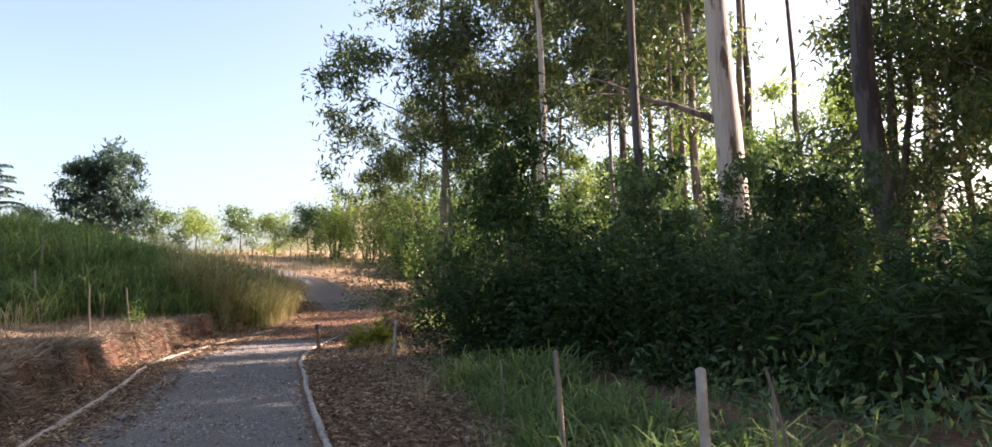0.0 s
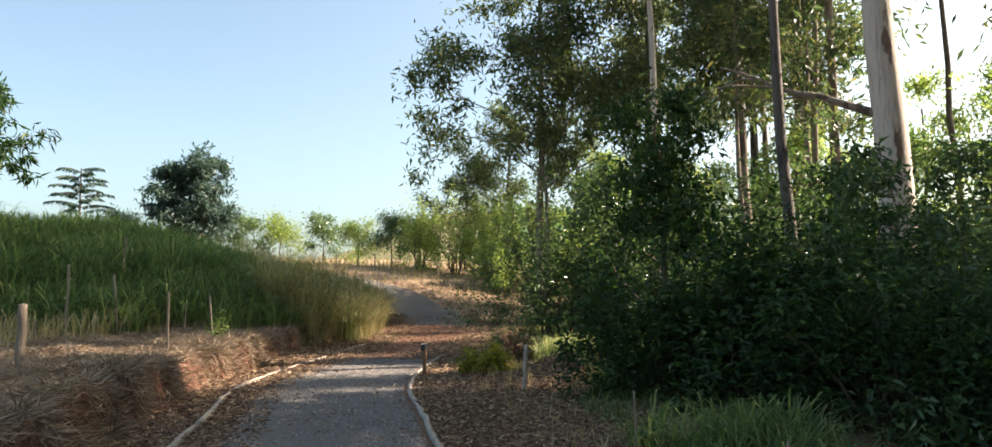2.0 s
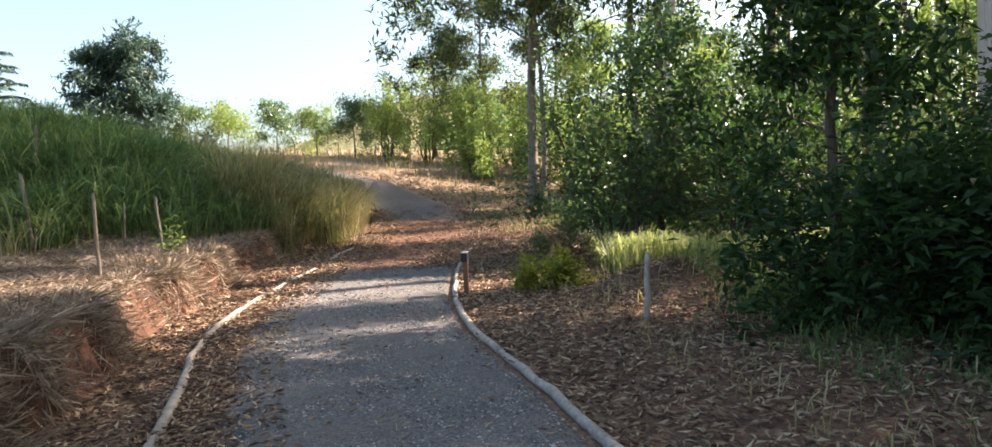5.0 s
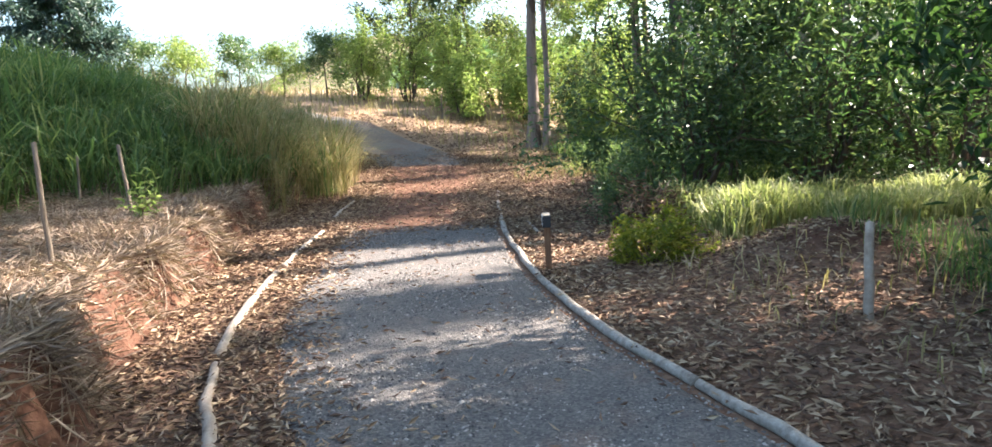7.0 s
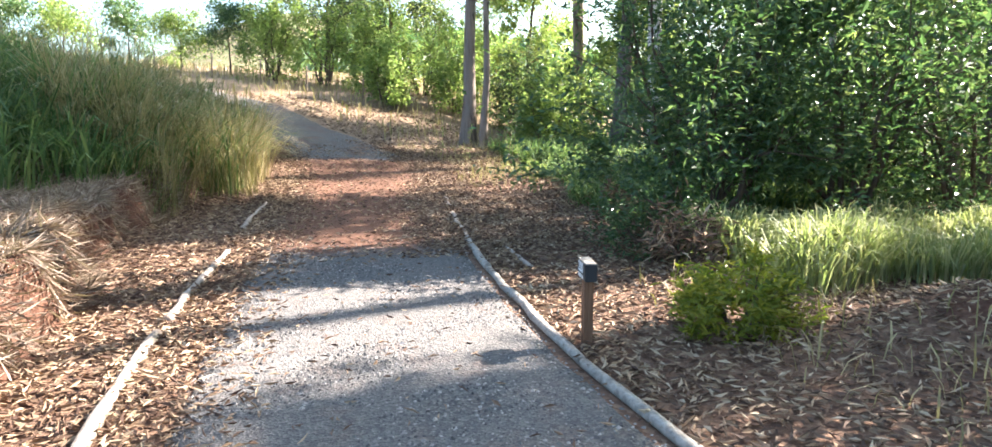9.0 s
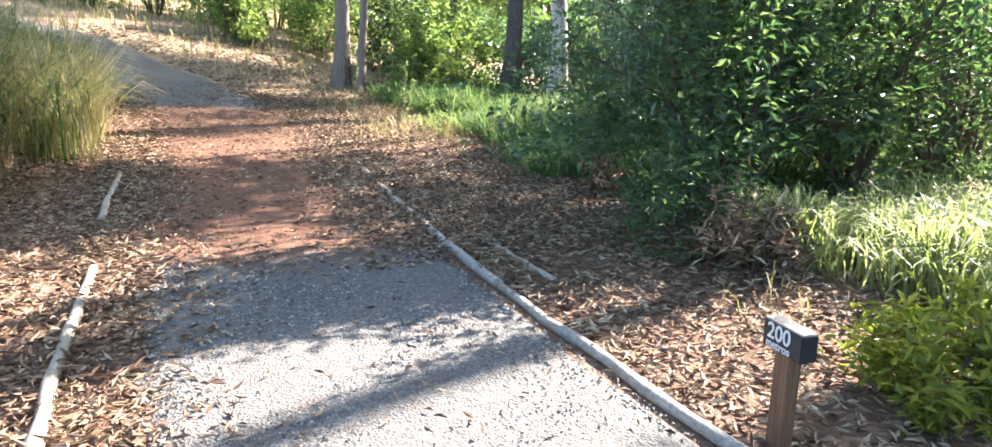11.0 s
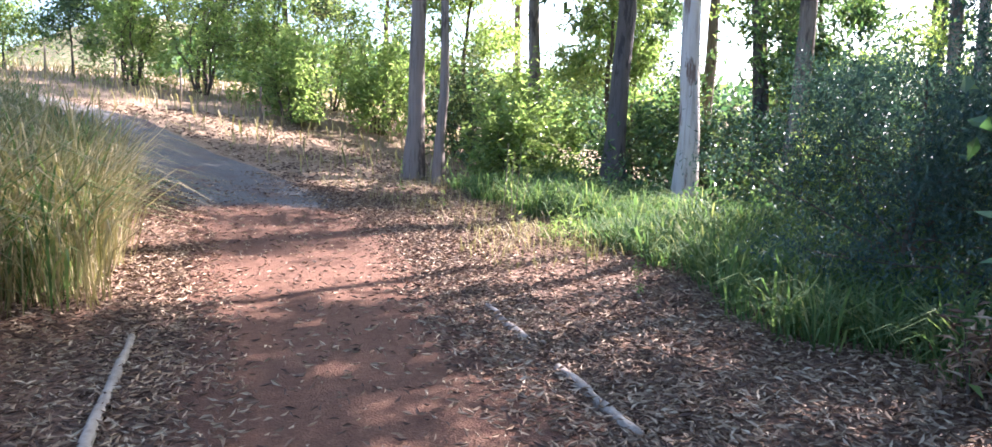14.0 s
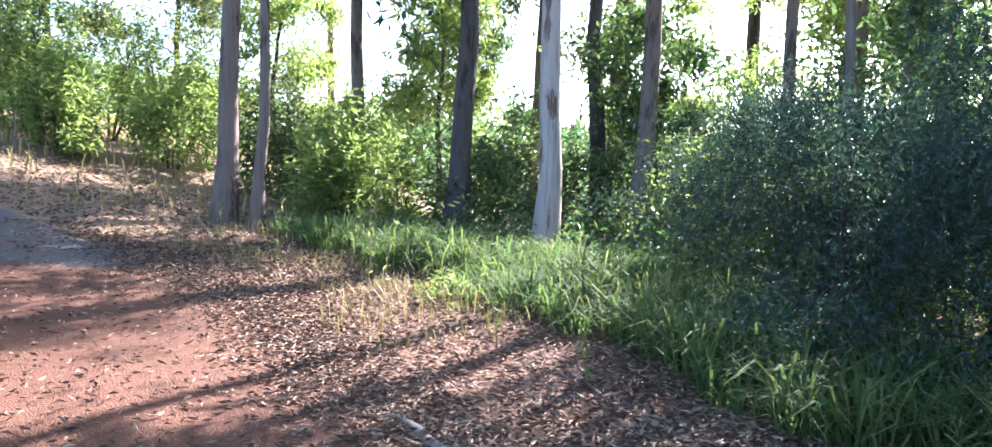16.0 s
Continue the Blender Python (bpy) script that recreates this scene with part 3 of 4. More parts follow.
def tree(name, label, at, height, radius, bark, leaves_mat, seed, crown_from=0.45, limbs=10, reach=3.0, leaf=(0.3, 0.11), per=90, puff=0.6, lean=(0, 0), upward=0.7, droop=0.02, hang=0.5, category="tree", group="", twist=0.02, bare=(), level=0.0):
    r = np.random.default_rng(seed)
    x, y = at
    root = thing(name, (x, y, float(land(x, y)) - 0.05), label, category, group)
    n = 14
    t = np.linspace(0, 1, n)
    sway = np.cumsum(r.normal(0, twist, (n, 2)), 0) * height / 6
    sway -= sway[0]
    pts = np.stack([lean[0] * t * height + sway[:, 0], lean[1] * t * height + sway[:, 1], t * height], 1)
    rad = radius * (1 - 0.8 * t) * (1 + 0.45 * np.exp(-t * height / 0.35))
    part("trunk", quick("trunk", *tube(pts, rad, 12, 0.03, r), bark, True), root)
    clusters = []
    for i in range(limbs):
        f = crown_from + (1 - crown_from) * (i + r.uniform(0, 1)) / limbs
        s = np.array([np.interp(f, t, pts[:, k]) for k in range(3)])
        az = i * 2.4 + r.uniform(-0.4, 0.4)
        ln = reach * (1.15 - 0.6 * (f - crown_from) / (1 - crown_from)) * r.uniform(0.7, 1.2)
        lp = grow(r, s, (np.cos(az), np.sin(az), upward * r.uniform(0.5, 1.4)), ln, 7, 0.16, droop)
        r0 = np.interp(f, t, rad) * 0.32
        pieces = [tube(lp, np.linspace(r0, r0 * 0.18, 8), 6)]
        for k in (3, 4, 5, 6):
            w = lp[k] - lp[k - 1]
            tp = grow(r, lp[k], unit(w) + r.normal(0, 0.7, 3), ln * 0.42, 4, 0.2, droop * 2)
            pieces.append(tube(tp, np.linspace(r0 * 0.3, r0 * 0.08, 5), 4))
            clusters += [tp[-1], tp[2]]
        clusters += [lp[-1], lp[5]]
        part("limb", quick("limb", *join(pieces), bark, True), root)
    for az, f, ln, up in bare:
        s = np.array([np.interp(f, t, pts[:, k]) for k in range(3)])
        lp = grow(r, s, (np.cos(az), np.sin(az), up), ln, 8, 0.13)
        pieces = [tube(lp, np.linspace(radius * 0.28, radius * 0.05, 9), 6)]
        for k in (3, 5, 6):
            tp = grow(r, lp[k], lp[k] - lp[k - 1] + r.normal(0, 0.1, 3), ln * 0.35, 4, 0.2)
            pieces.append(tube(tp, np.linspace(radius * 0.1, radius * 0.03, 5), 4))
        part("limb", quick("limb", *join(pieces), M_BARK_MID, True), root, "bare broken limb")
    clusters = np.array(clusters)
    m = len(clusters) * per
    idx = r.integers(0, len(clusters), m)
    size = puff * r.uniform(0.45, 1.3, len(clusters))
    P = clusters[idx] + r.normal(0, 1, (m, 3)) * size[idx][:, None] * np.array([1, 1, 0.75]) * 0.6
    D = r.normal(0, 1, (m, 3)) + np.array([0, 0, -hang])
    part("crown", quick("crown", *leaf_cloud(r, P, D, *leaf, flat=level), leaves_mat), root)
    return root


def bush(name, label, at, rx, ry, h, n, leaf, mat, seed, stems=7, low=0.0, hang=0.1, category="shrub", group=""):
    r = np.random.default_rng(seed)
    x, y = at
    root = thing(name, (x, y, float(land(x, y)) - 0.04), label, category, group)
    heads = []
    for i in range(stems):
        az = i * 2.4 + r.uniform(-0.5, 0.5)
        rr = r.uniform(0.25, 0.95)
        end = np.array([rx * rr * np.cos(az), ry * rr * np.sin(az), h * r.uniform(0.55, 1.0) * (1 - 0.35 * rr)])
        start = np.array([0.12 * rx * np.cos(az), 0.12 * ry * np.sin(az), 0])
        s = np.linspace(0, 1, 7)[:, None]
        pts = start + (end - start) * s + r.normal(0, 0.04 * h, (7, 3)) * s
        pts[:, 2] = np.abs(pts[:, 2]) + 0 * pts[:, 2]
        pieces = [tube(pts, np.linspace(0.035, 0.008, 7) * (0.4 + 0.25 * h), 5)]
        for k in (3, 4, 5):
            tp = grow(r, pts[k], (end - start) / h + r.normal(0, 0.6, 3), 0.35 * h, 4, 0.2)
            pieces.append(tube(tp, np.linspace(0.01, 0.004, 5) * (0.4 + 0.25 * h), 4))
            heads.append(tp[-1])
        heads += [end, pts[4]]
        part("stem", quick("stem", *join(pieces), M_TWIG, True), root)
    k = int(8 + 3 * stems)
    v = unit(r.normal(0, 1, (k, 3)))
    v[:, 2] = np.abs(v[:, 2]) * 1.0
    shell = v * np.array([rx, ry, h]) * r.uniform(0.5, 1.22, (k, 1))
    shell[:, 2] = np.clip(shell[:, 2], low * h + 0.12 * h * r.uniform(0, 1, k), None)
    heads = np.concatenate([np.array(heads), shell])
    idx = r.integers(0, len(heads), n)
    size = 0.115 * (rx + ry + h) / 3 * r.uniform(0.4, 1.6, len(heads))
    P = heads[idx] + r.normal(0, 1, (n, 3)) * size[idx][:, None] * np.array([rx, ry, h]) * 3 / (rx + ry + h)
    P[:, 2] = np.where(P[:, 2] < low * h + 0.03, low * h + 0.05 + np.abs(P[:, 2]) * 0.3, P[:, 2])
    D = r.normal(0, 1, (n, 3)) + unit(P) * 0.5 + np.array([0, 0, -hang])
    part("foliage", quick("foliage", *leaf_cloud(r, P, D * np.array([1, 1, 0.6]), *leaf, flat=2.0), mat), root)
    return root


def undergrowth(n, box, test, high, leaf):
    x0, x1, y0, y1 = box
    x, y = rng.uniform(x0, x1, n), rng.uniform(y0, y1, n)
    top = high * np.clip(0.45 + 0.6 * wave(x, y, 2.7, 4), 0, 1)
    keep = test(x, y) & (top > 0.05)
    x, y, top = x[keep], y[keep], top[keep]
    P = on_land(x, y) + np.stack([0 * x, 0 * x, top * rng.uniform(0.05, 1, len(x))], 1)
    return leaf_cloud(rng, P, rng.normal(0, 1, (len(x), 3)) + np.array([0, 0, 0.4]), leaf, leaf * 0.4)


tagged(new("undergrowth", quick("undergrowth", *join([
    undergrowth(15000, (3.6, 12, 4, 14.5), lambda x, y: x > 4.2 + 0.4 * wave(x, y, 1.5), 0.8, 0.12),
    undergrowth(18000, (2.2, 14, 18.6, 24), lambda x, y: x > 2.9 + 0.4 * wave(x, y, 1.5) + 2.6 * (y > 20.6), 0.6, 0.09),
    undergrowth(22000, (6.5, 18, 23, 42), lambda x, y: x > 6.8, 1.1, 0.16)]), M_LEAF_SHRUB)), "low leafy undergrowth on the woodland floor", "undergrowth", kind="stuff")

EUC = "tall eucalyptus tree with %s trunk and drooping leaves"
WOOD = "eucalyptus wood"
# the row beyond the grass verge
tree("eucalyptus_tree", EUC % "brown-and-white", (4.6, 34.4), 17, 0.2, M_BARK_MID, M_LEAF_EUC, 11, 0.3, 20, 5.2, (0.38, 0.11), 72, 0.8, group=WOOD)
tree("eucalyptus_tree", EUC % "slim brown", (4.8, 33.4), 13, 0.11, M_BARK_MID, M_LEAF_EUC, 12, 0.34, 11, 2.2, (0.3, 0.09), 50, 0.7, group=WOOD)
tree("eucalyptus_tree", EUC % "dark brown", (8.7, 32.4), 18, 0.24, M_BARK_DARK, M_LEAF_EUC, 13, 0.4, 12, 2.8, (0.3, 0.08), 80, 0.8, group=WOOD)
tree("eucalyptus_tree", EUC % "smooth white", (8.1, 29.35), 19, 0.2, M_BARK_PALE, M_LEAF_EUC, 14, 0.62, 10, 3.0, (0.32, 0.09), 90, 0.9, group=WOOD)
tree("eucalyptus_tree", EUC % "dark brown", (13.4, 32.5), 19, 0.24, M_BARK_DARK, M_LEAF_EUC, 15, 0.62, 8, 2.4, (0.32, 0.09), 80, 0.8, group=WOOD)
tree("eucalyptus_tree", EUC % "brown", (11.5, 29.8), 19, 0.22, M_BARK_MID, M_LEAF_EUC, 16, 0.74, 8, 2.2, (0.32, 0.09), 80, 0.8, group=WOOD)
# deeper in the wood
tree("eucalyptus_tree", "huge eucalyptus with smooth pale trunk and broken limb", (12.0, 20.8), 27, 0.46, M_BARK_PALE, M_LEAF_EUC, 21, 0.68, 12, 4, (0.4, 0.12), 50, 1.2, lean=(-0.035, 0.0), group=WOOD, bare=((2.6, 0.23, 4.5, 0.35),))
for k, (px, py, hh, rr, mt, w) in enumerate((
        (9.1, 20.9, 18, 0.16, M_BARK_DARK, "dark slim"), (15.4, 33.6, 22, 0.33, M_BARK_MID, "brown"), (18.0, 31.0, 20, 0.24, M_BARK_DARK, "dark"),
        (10.8, 13.2, 18, 0.25, M_BARK_DARK, "dark leaning"), (16.5, 16.0, 20, 0.26, M_BARK_PALE, "pale"), (13.1, 27.5, 17, 0.15, M_BARK_MID, "slim brown"),
        (15.4, 27.1, 18, 0.2, M_BARK_MID, "brown"), (17.7, 26.5, 18, 0.14, M_BARK_DARK, "slim dark"), (12.3, 24.3, 18, 0.19, M_BARK_MID, "brown"),
        (13.1, 44.6, 15, 0.16, M_BARK_MID, "slim brown"), (10.0, 38.0, 16, 0.2, M_BARK_MID, "brown"), (22.0, 14.0, 19, 0.25, M_BARK_PALE, "pale"))):
    tree("eucalyptus_tree", EUC % w, (px, py), hh + 4, rr, mt, M_LEAF_EUC, 30 + k, 0.6 if k == 8 else 0.45 if k in (1, 3, 9, 10) else 0.66, 11, 2.9 if k == 8 else 2.6, (0.34, 0.1), 100 if k in (5, 6, 8) else 75 if k == 3 else 38 if k in (0, 2, 7) else 60, 0.8, lean=(-0.06, 0.0) if k == 3 else (0, 0), group=WOOD)
# unseen trees, added to throw shade over the path and left bank
for k, (px, py) in enumerate(((9.0, 4.0), (13.5, 7.5), (15.0, 11.0), (8.5, -1.5))):
    tree("eucalyptus_tree", EUC % "brown", (px, py), 17, 0.22, M_BARK_MID, M_LEAF_EUC, 45 + k, 0.4, 12, 3.4, (0.5, 0.15), 56, 1.0, group=WOOD)

# shade casters added out of view, to darken the litter right of the path
for k, (px, py) in enumerate(((15.8, 12.4), (17.0, 15.4))):
    tree("eucalyptus_tree", EUC % "brown", (px, py), 10.5, 0.15, M_BARK_MID, M_LEAF_EUC, 340 + k, 0.45, 12, 2.6, (0.36, 0.11), 75, 0.9, group=WOOD)
for k, (px, py, hh, f, rr) in enumerate(((9.5, 25.1, 11.5, 0.56, 0.1), (11.6, 24.9, 12.0, 0.54, 0.13))):
    tree("eucalyptus_tree", EUC % "slim brown", (px, py), hh, rr, M_BARK_MID, M_LEAF_EUC, 345 + k, f, 11, 2.5, (0.34, 0.1), 26, 0.75, group=WOOD)
# added for its narrow crown, which casts a shadow band across the path
tree("eucalyptus_tree", EUC % "slim dark", (14.8, 18.1), 14, 0.15, M_BARK_DARK, M_LEAF_EUC, 348, 0.6, 11, 1.1, (0.34, 0.1), 34, 0.5, group=WOOD)
# added as a sun blocker, so that the far path lies in shade
tree("eucalyptus_tree", EUC % "brown", (15.5, 36.8), 16, 0.24, M_BARK_MID, M_LEAF_EUC, 49, 0.55, 14, 4.2, (0.42, 0.13), 95, 1.1, group=WOOD)
# high canopy added above the view to shade the bank and straw shelf
for k, (px, py, f) in enumerate(((18.0, 20.6, 0.76), (18.0, 12.8, 0.48))):
    tree("eucalyptus_tree", EUC % "tall shade-casting pale", (px, py), 26, 0.28, M_BARK_PALE, M_LEAF_EUC, 53 + k, f, 13, 3.4, (0.4, 0.12), 85, 1.1, group=WOOD)
# the dense brush beside the path
tree("broadleaf_tree", "dense dark green broadleaf tree beside the path", (3.85, 14.3), 4.1, 0.08, M_TWIG, M_LEAF_DARK, 51, 0.2, 14, 1.15, (0.16, 0.07), 30, 0.36, twist=0.05, level=1.8, hang=0.2)
tree("broadleaf_tree", "young glossy green broadleaf tree behind shrubs", (4.2, 20.3), 4.2, 0.07, M_TWIG, M_LEAF_SHRUB, 52, 0.3, 12, 1.2, (0.18, 0.075), 24, 0.42, twist=0.05, level=1.8, hang=0.2)
# first five, unseen, and (13.4, 16.4) are added to shade the ground
for k, (px, py, hh, rc, mt, pr) in enumerate(((14.0, 8.8, 9.5, 2.8, M_LEAF_DARK, 75), (11.5, 3.5, 9.0, 3.2, M_LEAF_DARK, 70), (17.5, 11.0, 12, 3.0, M_LEAF_SHRUB, 40), (17.0, 6.0, 11, 3.6, M_LEAF_DARK, 60), (7.5, 0.5, 7.5, 2.8, M_LEAF_DARK, 60),
        (10.4, 23.4, 5.0, 1.8, M_LEAF_SHRUB, 20), (15.6, 22.0, 6.0, 2.2, M_LEAF_SHRUB, 18), (14.8, 25.6, 7.0, 2.2, M_LEAF_SHRUB, 28), (17.8, 23.8, 8.5, 2.6, M_LEAF_LIT, 28), (13.6, 30.8, 5.8, 2.0, M_LEAF_SHRUB, 45), (16.4, 33.5, 9.0, 2.6, M_LEAF_LIT, 55), (20.5, 28.5, 10.0, 3.0, M_LEAF_SHRUB, 40), (17.2, 28.3, 9.0, 2.6, M_LEAF_LIT, 40), (11.5, 36.5, 7.0, 2.2, M_LEAF_LIT, 50), (9.5, 42.0, 7.0, 2.2, M_LEAF_LIT, 50), (14.5, 39.0, 8.0, 2.6, M_LEAF_SHRUB, 50), (8.8, 48.0, 9.5, 3.0, M_LEAF_EUC, 70), (5.2, 49.5, 9.5, 3.0, M_LEAF_EUC, 70), (2.2, 50.5, 7.0, 2.4, M_LEAF_EUC, 60), (13.5, 13.2, 10.0, 2.6, M_LEAF_SHRUB, 20), (13.4, 16.4, 9.5, 2.2, M_LEAF_SHRUB, 32), (12.6, 15.0, 7.0, 1.8, M_LEAF_EUC, 9), (16.5, 17.6, 10.0, 2.6, M_LEAF_EUC, 24))):
    tree("understory_tree", "leafy understory tree with open layered crown", (px, py), hh, 0.03 + 0.011 * hh, M_TWIG, mt, 400 + k, 0.22, 13, rc, (0.26, 0.09), pr, 0.55, twist=0.04, level=1.8, hang=0.1, group="understory")
for k, (px, py, rx, ry, hh, n, mt, w, low) in enumerate((
        (3.05, 19.7, 1.7, 0.7, 3.3, 9500, M_LEAF_SHRUB, "glossy green", 0.2), (5.4, 19.9, 1.5, 1.2, 3.6, 5500, M_LEAF_SHRUB, "glossy green", 0.0),
        (7.6, 20.0, 1.9, 1.5, 3.2, 5000, M_LEAF_SHRUB, "glossy green", 0.0), (7.8, 22.2, 1.5, 1.3, 2.2, 6000, M_LEAF_DARK, "dark green", 0.0),
        (4.1, 12.1, 1.4, 1.3, 1.8, 9000, M_LEAF_DARK, "dark green", 0.0), (5.5, 13.4, 1.5, 1.2, 2.1, 8000, M_LEAF_DARK, "dark green", 0.0), (4.8, 10.5, 1.2, 1.1, 1.7, 7000, M_LEAF_DARK, "dark green", 0.0), (5.9, 10.6, 1.5, 1.4, 1.6, 8000, M_LEAF_SHRUB, "tangled green", 0.0), (7.4, 12.5, 1.9, 1.7, 1.9, 8000, M_LEAF_SHRUB, "tangled green", 0.0),
        (7.2, 15.2, 1.8, 1.6, 2.1, 7000, M_LEAF_DARK, "dark green", 0.0), (9.6, 16.5, 2.1, 2.0, 2.8, 7000, M_LEAF_DARK, "dark green", 0.0), (8.3, 9.0, 1.9, 1.7, 1.6, 7000, M_LEAF_SHRUB, "tangled green", 0.0),
        (11.5, 11.0, 2.3, 2.2, 2.6, 6000, M_LEAF_SHRUB, "tangled green", 0.0), (12.6, 15.0, 2.4, 2.2, 3.0, 6000, M_LEAF_DARK, "dark green", 0.0), (8.2, 6.0, 1.9, 1.7, 1.9, 6000, M_LEAF_DARK, "dark green", 0.0), (5.7, 9.0, 1.2, 1.1, 1.4, 5000, M_LEAF_DARK, "low dark green", 0.0), (6.3, 7.1, 1.3, 1.2, 1.4, 5000, M_LEAF_DARK, "low dark green", 0.0))):
    bush("shrub", "dense %s shrub in the roadside thicket" % w, (px, py), rx, ry, hh, n, ((0.11, 0.045), (0.14, 0.06), (0.1, 0.036))[k % 3], mt, 60 + k, 9, low, group="thicket")
for k, (px, py, hh, mt) in enumerate(((5.2, 11.6, 2.7, M_LEAF_SHRUB), (6.6, 13.9, 3.3, M_LEAF_DARK), (6.7, 9.7, 2.4, M_LEAF_DARK), (8.4, 14.2, 3.4, M_LEAF_SHRUB), (7.6, 10.6, 2.6, M_LEAF_EUC), (9.4, 12.0, 3.0, M_LEAF_SHRUB))):
    tree("wild_sapling", "slender leafy sapling rising out of the thicket", (px, py), hh, 0.025, M_TWIG, mt, 420 + k, 0.3, 9, 0.75, (0.15, 0.055), 16, 0.24, twist=0.06, level=1.5, hang=0.3, group="thicket saplings")
bush("yellow_shrub", "low yellow-green leafy shrub beside the path", (1.26, 16.5), 0.44, 0.38, 0.46, 2600, (0.08, 0.03), M_LEAF_YELLOW, 90, 7)
for k, (px, py, rx, hh) in enumerate(((6.0, 23.5, 1.9, 2.2), (8.2, 24.6, 1.9, 2.5), (5.3, 22.0, 1.5, 2.1))):
    tree("feathery_shrub", "feathery blue-green acacia shrub with level spreading sprays", (px, py), hh, 0.05, M_TWIG, M_LEAF_BLUE, 95 + k, 0.08, 20, rx, (0.075, 0.021), 98, 0.4, twist=0.07, upward=0.35, droop=0.03, level=2.5, hang=0.15, category="shrub", group="acacias")

# sunlit saplings beyond the bend, partly lit by leaf colour, and the undergrowth behind the row
for k, (px, py, rx, hh) in enumerate(((-0.6, 46.5, 1.3, 3.6), (1.4, 45.0, 1.5, 4.0), (3.4, 44.6, 1.6, 4.3), (5.6, 44.8, 1.6, 4.2), (7.6, 44.0, 1.5, 3.6), (3.2, 40.5, 1.0, 2.4), (6.0, 40.8, 1.2, 2.8), (8.0, 39.0, 1.4, 2.6), (8.6, 35.5, 1.5, 2.6), (10.2, 33.0, 1.7, 2.8), (7.0, 34.0, 1.1, 2.3), (12.5, 33.5, 1.9, 3.0), (11.0, 28.0, 1.8, 2.4), (13.5, 29.5, 2.0, 3.0), (10.0, 25.2, 1.5, 2.2), (14.5, 24.0, 2.0, 3.2), (17.0, 29.0, 2.2, 4.0))):
    bush("sapling_shrub", "sunlit yellow-green young shrub at the wood's edge", (px, py), rx, rx, hh, 3900, (0.19, 0.08), (M_LEAF_LIT, M_LEAF_SHRUB, M_LEAF_LIT, M_LEAF_EUC)[k % 4] if k > 5 else M_LEAF_LIT, 110 + k, 7, group="young shrubs")

# on the hill to the left of the path
tree("dark_tree", "dark blue-green bushy tree on the hill crest", (-13.8, 47.6), 5.0, 0.16, M_TWIG, M_LEAF_BLUE, 140, 0.06, 22, 2.9, (0.34, 0.1), 75, 0.36, upward=1.1, twist=0.03)
tree("umbrella_tree", "spreading tree with drooping dark leaves on the slope", (-15.2, 27.3), 4.2, 0.07, M_TWIG, M_LEAF_DARK, 141, 0.45, 12, 2.9, (0.4, 0.09), 38, 0.3, upward=0.35, hang=0.9, twist=0.05)
for k, (px, py, hh, rx) in enumerate(((-11.2, 50, 2.6, 1.3), (-9.4, 51, 2.3, 1.5), (-7.0, 53, 2.8, 1.1), (-4.6, 51, 2.2, 1.5), (-2.4, 49.5, 3.2, 1.2), (-0.8, 49, 3.0, 1.2), (-17.5, 47, 2.2, 1.4))):
    tree("young_tree", "young open-crowned tree on the dry hill", (px, py), hh, 0.045, M_TWIG, M_LEAF_LIT if k % 2 else M_LEAF_SHRUB, 150 + k, 0.2, 10, rx, (0.2, 0.07), 30, 0.5, upward=0.7, group="hill saplings", twist=0.06)


def fan_tree(at, height, seed):
    """A slim tree with tiers of long feathered fronds."""
    r = np.random.default_rng(seed)
    root = thing("fern_tree", (*at, float(land(*at)) - 0.05), "slim tree with tiers of feathery fronds on the hill", "tree")
    part("trunk", quick("trunk", *tube(np.stack([np.zeros(8), np.zeros(8), np.linspace(0, height, 8)], 1), np.linspace(0.09, 0.03, 8), 8), M_TWIG, True), root)
    for i in range(22):
        z = height * (0.5 + 0.5 * i / 22)
        az = i * 2.4
        ln = 1.9 * (1.0 - 0.45 * i / 22)
        t = np.linspace(0, 1, 9)
        pts = np.stack([np.cos(az) * ln * t, np.sin(az) * ln * t, z + ln * (0.45 * t - 0.35 * t * t)], 1)
        part("frond_stalk", quick("frond_stalk", *tube(pts, np.linspace(0.02, 0.006, 9), 4), M_TWIG, True), root)
        k = 90
        q = r.uniform(0.1, 1, k)
        P = np.stack([np.interp(q, t, pts[:, j]) for j in range(3)], 1)
        side = np.array([-np.sin(az), np.cos(az), 0.0]) * r.choice([-1, 1], k)[:, None]
        part("frond", quick("frond", *leaf_cloud(r, P, side * 0.8 + np.array([0.3 * np.cos(az), 0.3 * np.sin(az), -0.55]), 0.34, 0.08), M_LEAF_BLUE), root)


fan_tree((-18.8, 45.0), 5.0, 171)

# ---- distant woods ----
def belt(n, a0, a1, d0, d1, high, size):
    a, d = rng.uniform(a0, a1, n), rng.uniform(d0, d1, n)
    x, y = d * np.sin(a), 20 + d * np.cos(a)
    top = high * (0.55 + 0.45 * wave(x, y, 0.35, 2)) * (0.7 + 0.3 * wave(x, y, 1.1))
    P = on_land(x, y) + np.stack([np.zeros(n), np.zeros(n), top * rng.uniform(0.02, 1, n) ** 0.7], 1)
    return leaf_cloud(rng, P, rng.normal(0, 1, (n, 3)), size, size * 0.6)


tagged(new("far_woods", quick("far_woods", *join([belt(26000, 0.05, 1.75, 45, 110, 5.0, 1.0), belt(16000, 0.1, 1.9, 110, 190, 7.0, 2.0)]), M_LEAF_SHRUB)), "distant wooded hillside beyond the valley", "woods", kind="stuff")


